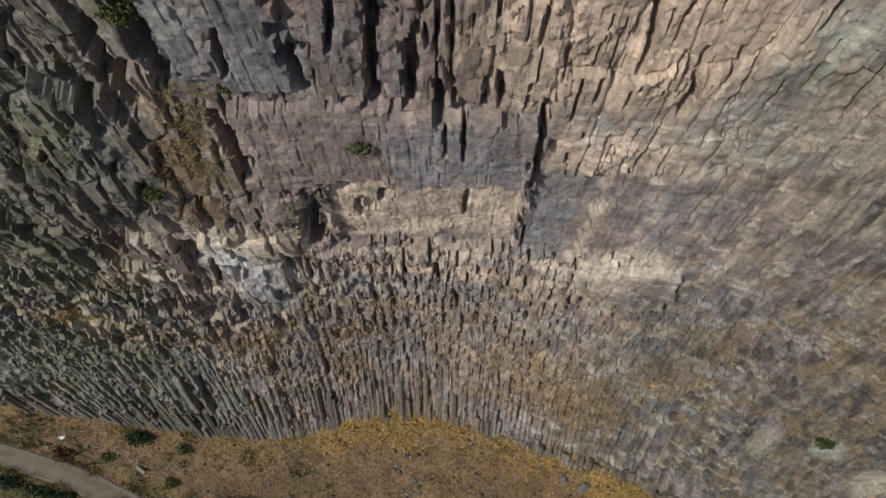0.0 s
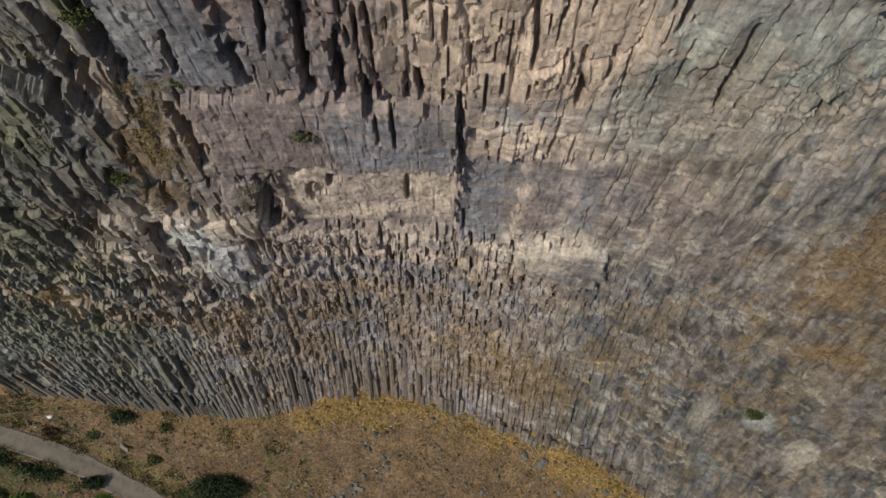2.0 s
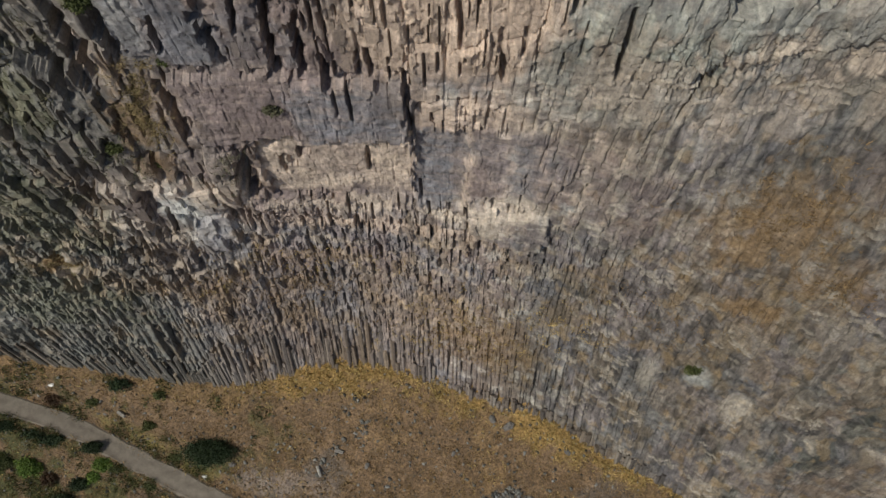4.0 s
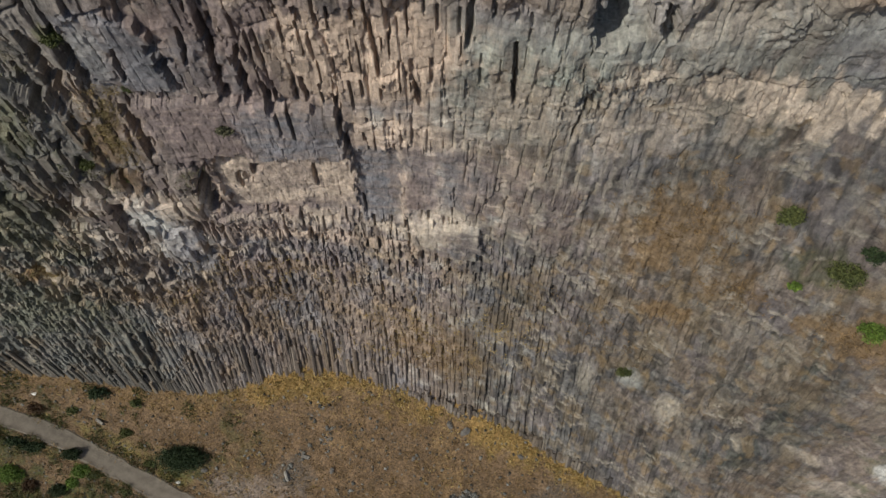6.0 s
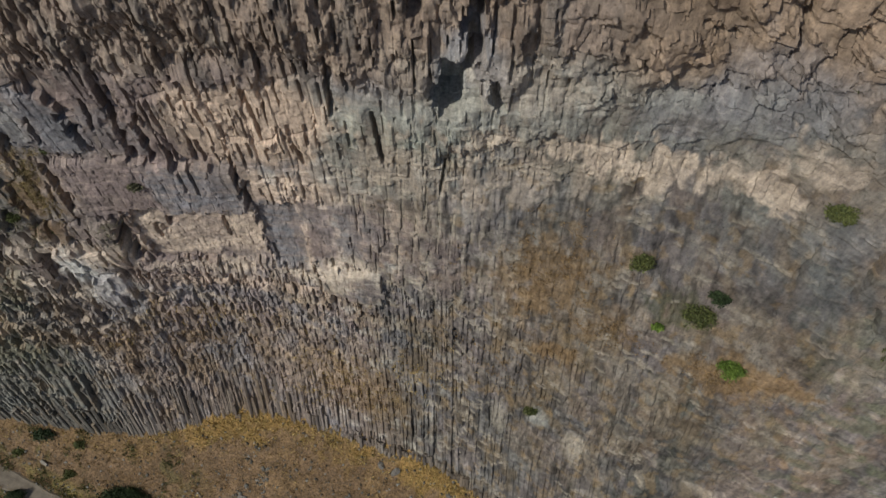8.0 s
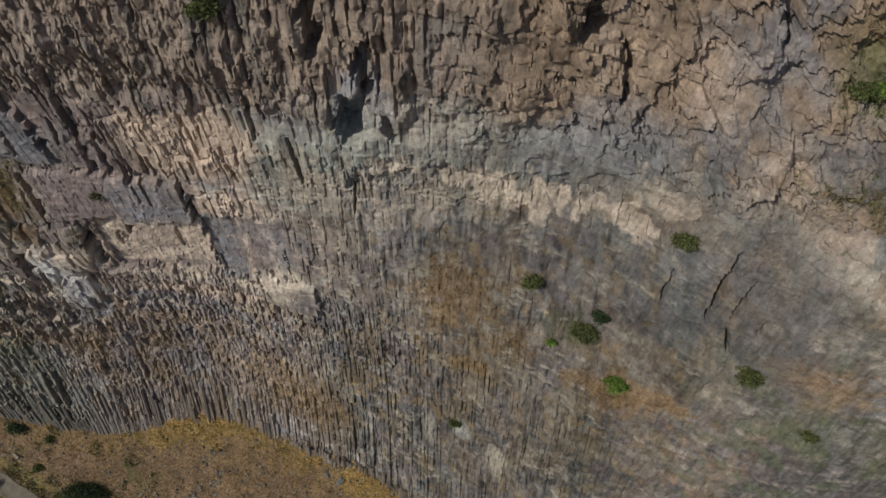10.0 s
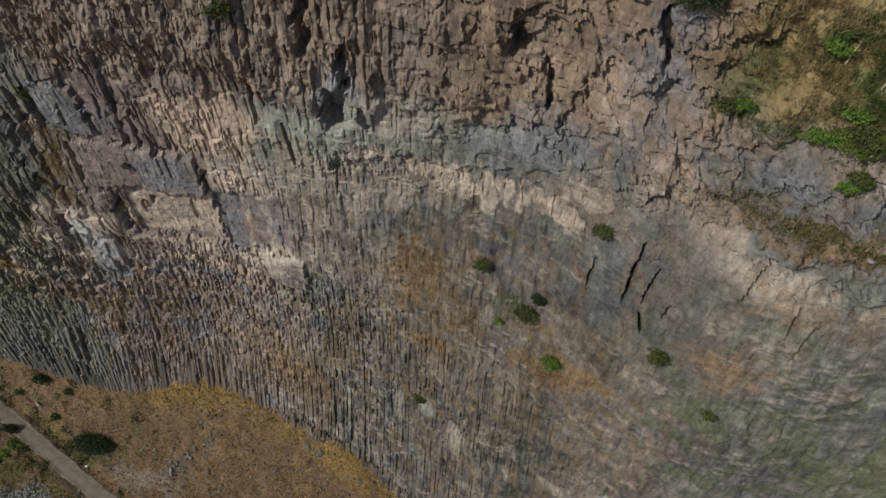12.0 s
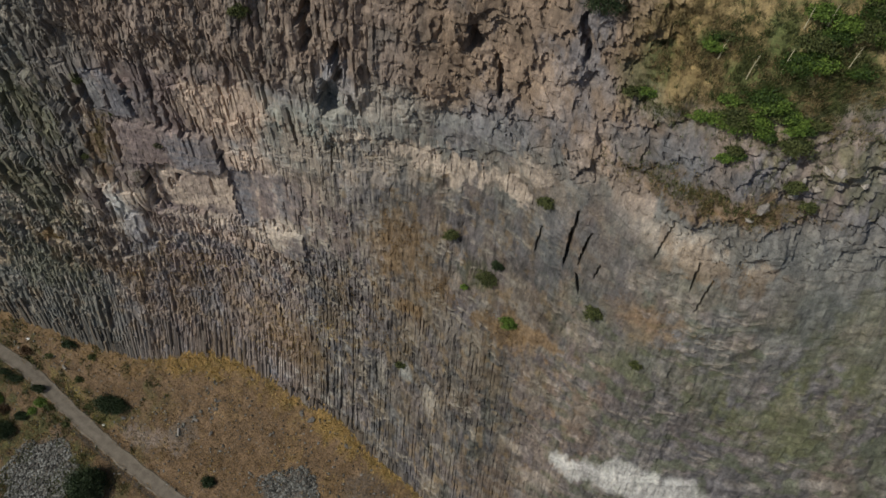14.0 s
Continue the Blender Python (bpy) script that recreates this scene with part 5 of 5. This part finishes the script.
def planted(name, meshes, places):
    """Pieces of the cliff: each place is x, z for the colour, and a pose."""
    _, tones = on_faces([p[0] for p in places], [p[1] for p in places])
    for k, ((x, z, m), c) in enumerate(zip(places, tones)):
        ob = new(name, meshes[k % len(meshes)])
        ob.matrix_world = m
        ob.color = (*(0.62 * np.array(c) * 0.88 + 0.38 * np.array((0.128, 0.108, 0.094)) * 0.88), 1.0)
        ob.parent = cliff


r = random.Random(61)
feet = []
x = -44.0
while len(feet) < 295 and x < 36:
    w = r.uniform(0.18, 0.33)
    x += w * r.uniform(0.95, 1.5)
    feet.append((x, w))
xs = np.array([f[0] for f in feet])
foot_y = face_y(xs, np.full(len(xs), 9.0))
low = ground_z(xs, foot_y) - 1.2
high = np.array([z + 1.2 + (r.uniform(0.8, 3.0) + 6.0 * r.random() ** 3 if x < 6 else r.uniform(0.5, 1.8)) for x, z in zip(xs, low)])
y0, y1 = face_y(xs, low), face_y(xs, high)
places = []
for (x, w), za, zb, ya, yb in zip(feet, low, high, y0, y1):
    axis = Vector((r.uniform(-0.2, 0.2) - float(fan(x)) * (zb - za), yb - ya + r.uniform(-0.2, 0.2), zb - za))
    turn = axis.to_track_quat("Z", "Y").to_matrix().to_4x4()
    places.append((x, (za + zb) / 2, Matrix.Translation((x, ya - r.uniform(-0.1, 0.4), za)) @ turn @ pose(0, 0, 0, 0, 0, r.uniform(0, 60)) @ Matrix.Diagonal((w, w, axis.length, 1))))
planted("basalt_column", COLUMNS, places)


# fallen pieces of column on the slope
for x, y, long, a, tilt in ((-36.6, 2.6, 2.2, 140, 4), (-35.2, 1.9, 1.6, 152, -6), (-34.0, 1.2, 1.9, 146, 3), (-37.8, 3.2, 1.3, 120, 8), (-33.2, 2.2, 1.2, 60, -5), (-8.6, -4.2, 1.3, 20, 5), (-6.4, -2.4, 1.1, 75, -4), (-3.1, -0.7, 1.0, 130, 6)):
    ob = new("fallen_rock", COLUMNS[int(long * 10) % 10])
    px, py, pz = on_ground(x, y)
    ob.matrix_world = pose(px, py, pz + 0.12, 90 + tilt, 0, a) @ Matrix.Diagonal((0.24, 0.24, long, 1))
    ob.color = (0.20, 0.185, 0.165, 1)
    tagged(ob, "long grey piece of fallen basalt lying in dry grass", "rock", "fallen rocks on the slope")


# broken stumps over the columns, and loose blocks higher up
def block_mesh(seed):
    r = random.Random(seed)
    bm = bmesh.new()
    bmesh.ops.create_cube(bm, size=1)
    for v in bm.verts:
        v.co = Vector((v.co.x * r.uniform(0.7, 1.15), v.co.y * r.uniform(0.7, 1.15), v.co.z * r.uniform(0.75, 1.15)))
    for k in range(3):
        bm.verts.ensure_lookup_table()
        bmesh.ops.bevel(bm, geom=[bm.verts[r.randrange(len(bm.verts))]], offset=r.uniform(0.12, 0.3), affect="VERTICES")
    me = bpy.data.meshes.new("rock_block")
    bm.to_mesh(me)
    bm.free()
    me.materials.append(COLUMN_ROCK)
    return me


BLOCKS = [block_mesh(700 + k) for k in range(12)]
spots = [(r.uniform(-26, 13), r.uniform(18, 41)) for k in range(290)]
ys, _ = on_faces([p[0] for p in spots], [p[1] for p in spots])
places = []
for (x, z), y in zip(spots, ys):
    w, h = r.uniform(0.22, 0.38), r.uniform(0.9, 3.0)
    places.append((x, z, pose(x, y + r.uniform(-0.02, 0.25), z - h * 0.6, -12 + r.uniform(-5, 5), r.uniform(-5, 5), r.uniform(0, 60)) @ Matrix.Diagonal((w, w, h, 1))))
planted("column_stump", COLUMNS, places)
spots = [(r.uniform(-24, 3), r.uniform(41, 66)) for k in range(420)]
spots = [p for p in spots if clear_of_clefts(*p) and not (-11 < p[0] < 14 and 41.5 < p[1] < 56.5) and not (-12 < p[0] < -6 and p[1] > 57)][:130]
ys, _ = on_faces([p[0] for p in spots], [p[1] for p in spots])
places = []
for (x, z), y in zip(spots, ys):
    w, h, deep = 0.25 + 0.9 * r.random() ** 2, 0.5 + 2.2 * r.random() ** 2, r.uniform(0.4, 0.7)
    places.append((x, z, pose(x, y + r.uniform(0.12, 0.34), z, -10 + r.uniform(-6, 6), r.uniform(-7, 7), r.uniform(-14, 14)) @ Matrix.Diagonal((w, deep, h, 1))))
planted("rock_block", BLOCKS, places)

# two pale stones by the road
pale_mesh = stone_mesh("pale_stone", 91, 1.2, PALE)
for x, y, size in ((-40.9, 5.2, 0.55), (-23.2, -5.3, 0.5)):
    b = new("pale_stone", pale_mesh)
    px, py, pz = on_ground(x, y)
    b.matrix_world = pose(px, py, pz + 0.12 * size, 5, 9, 40) @ Matrix.Diagonal((size, size, size, 1))
    tagged(b, "small whitish stone in the weeds near the road", "stone")
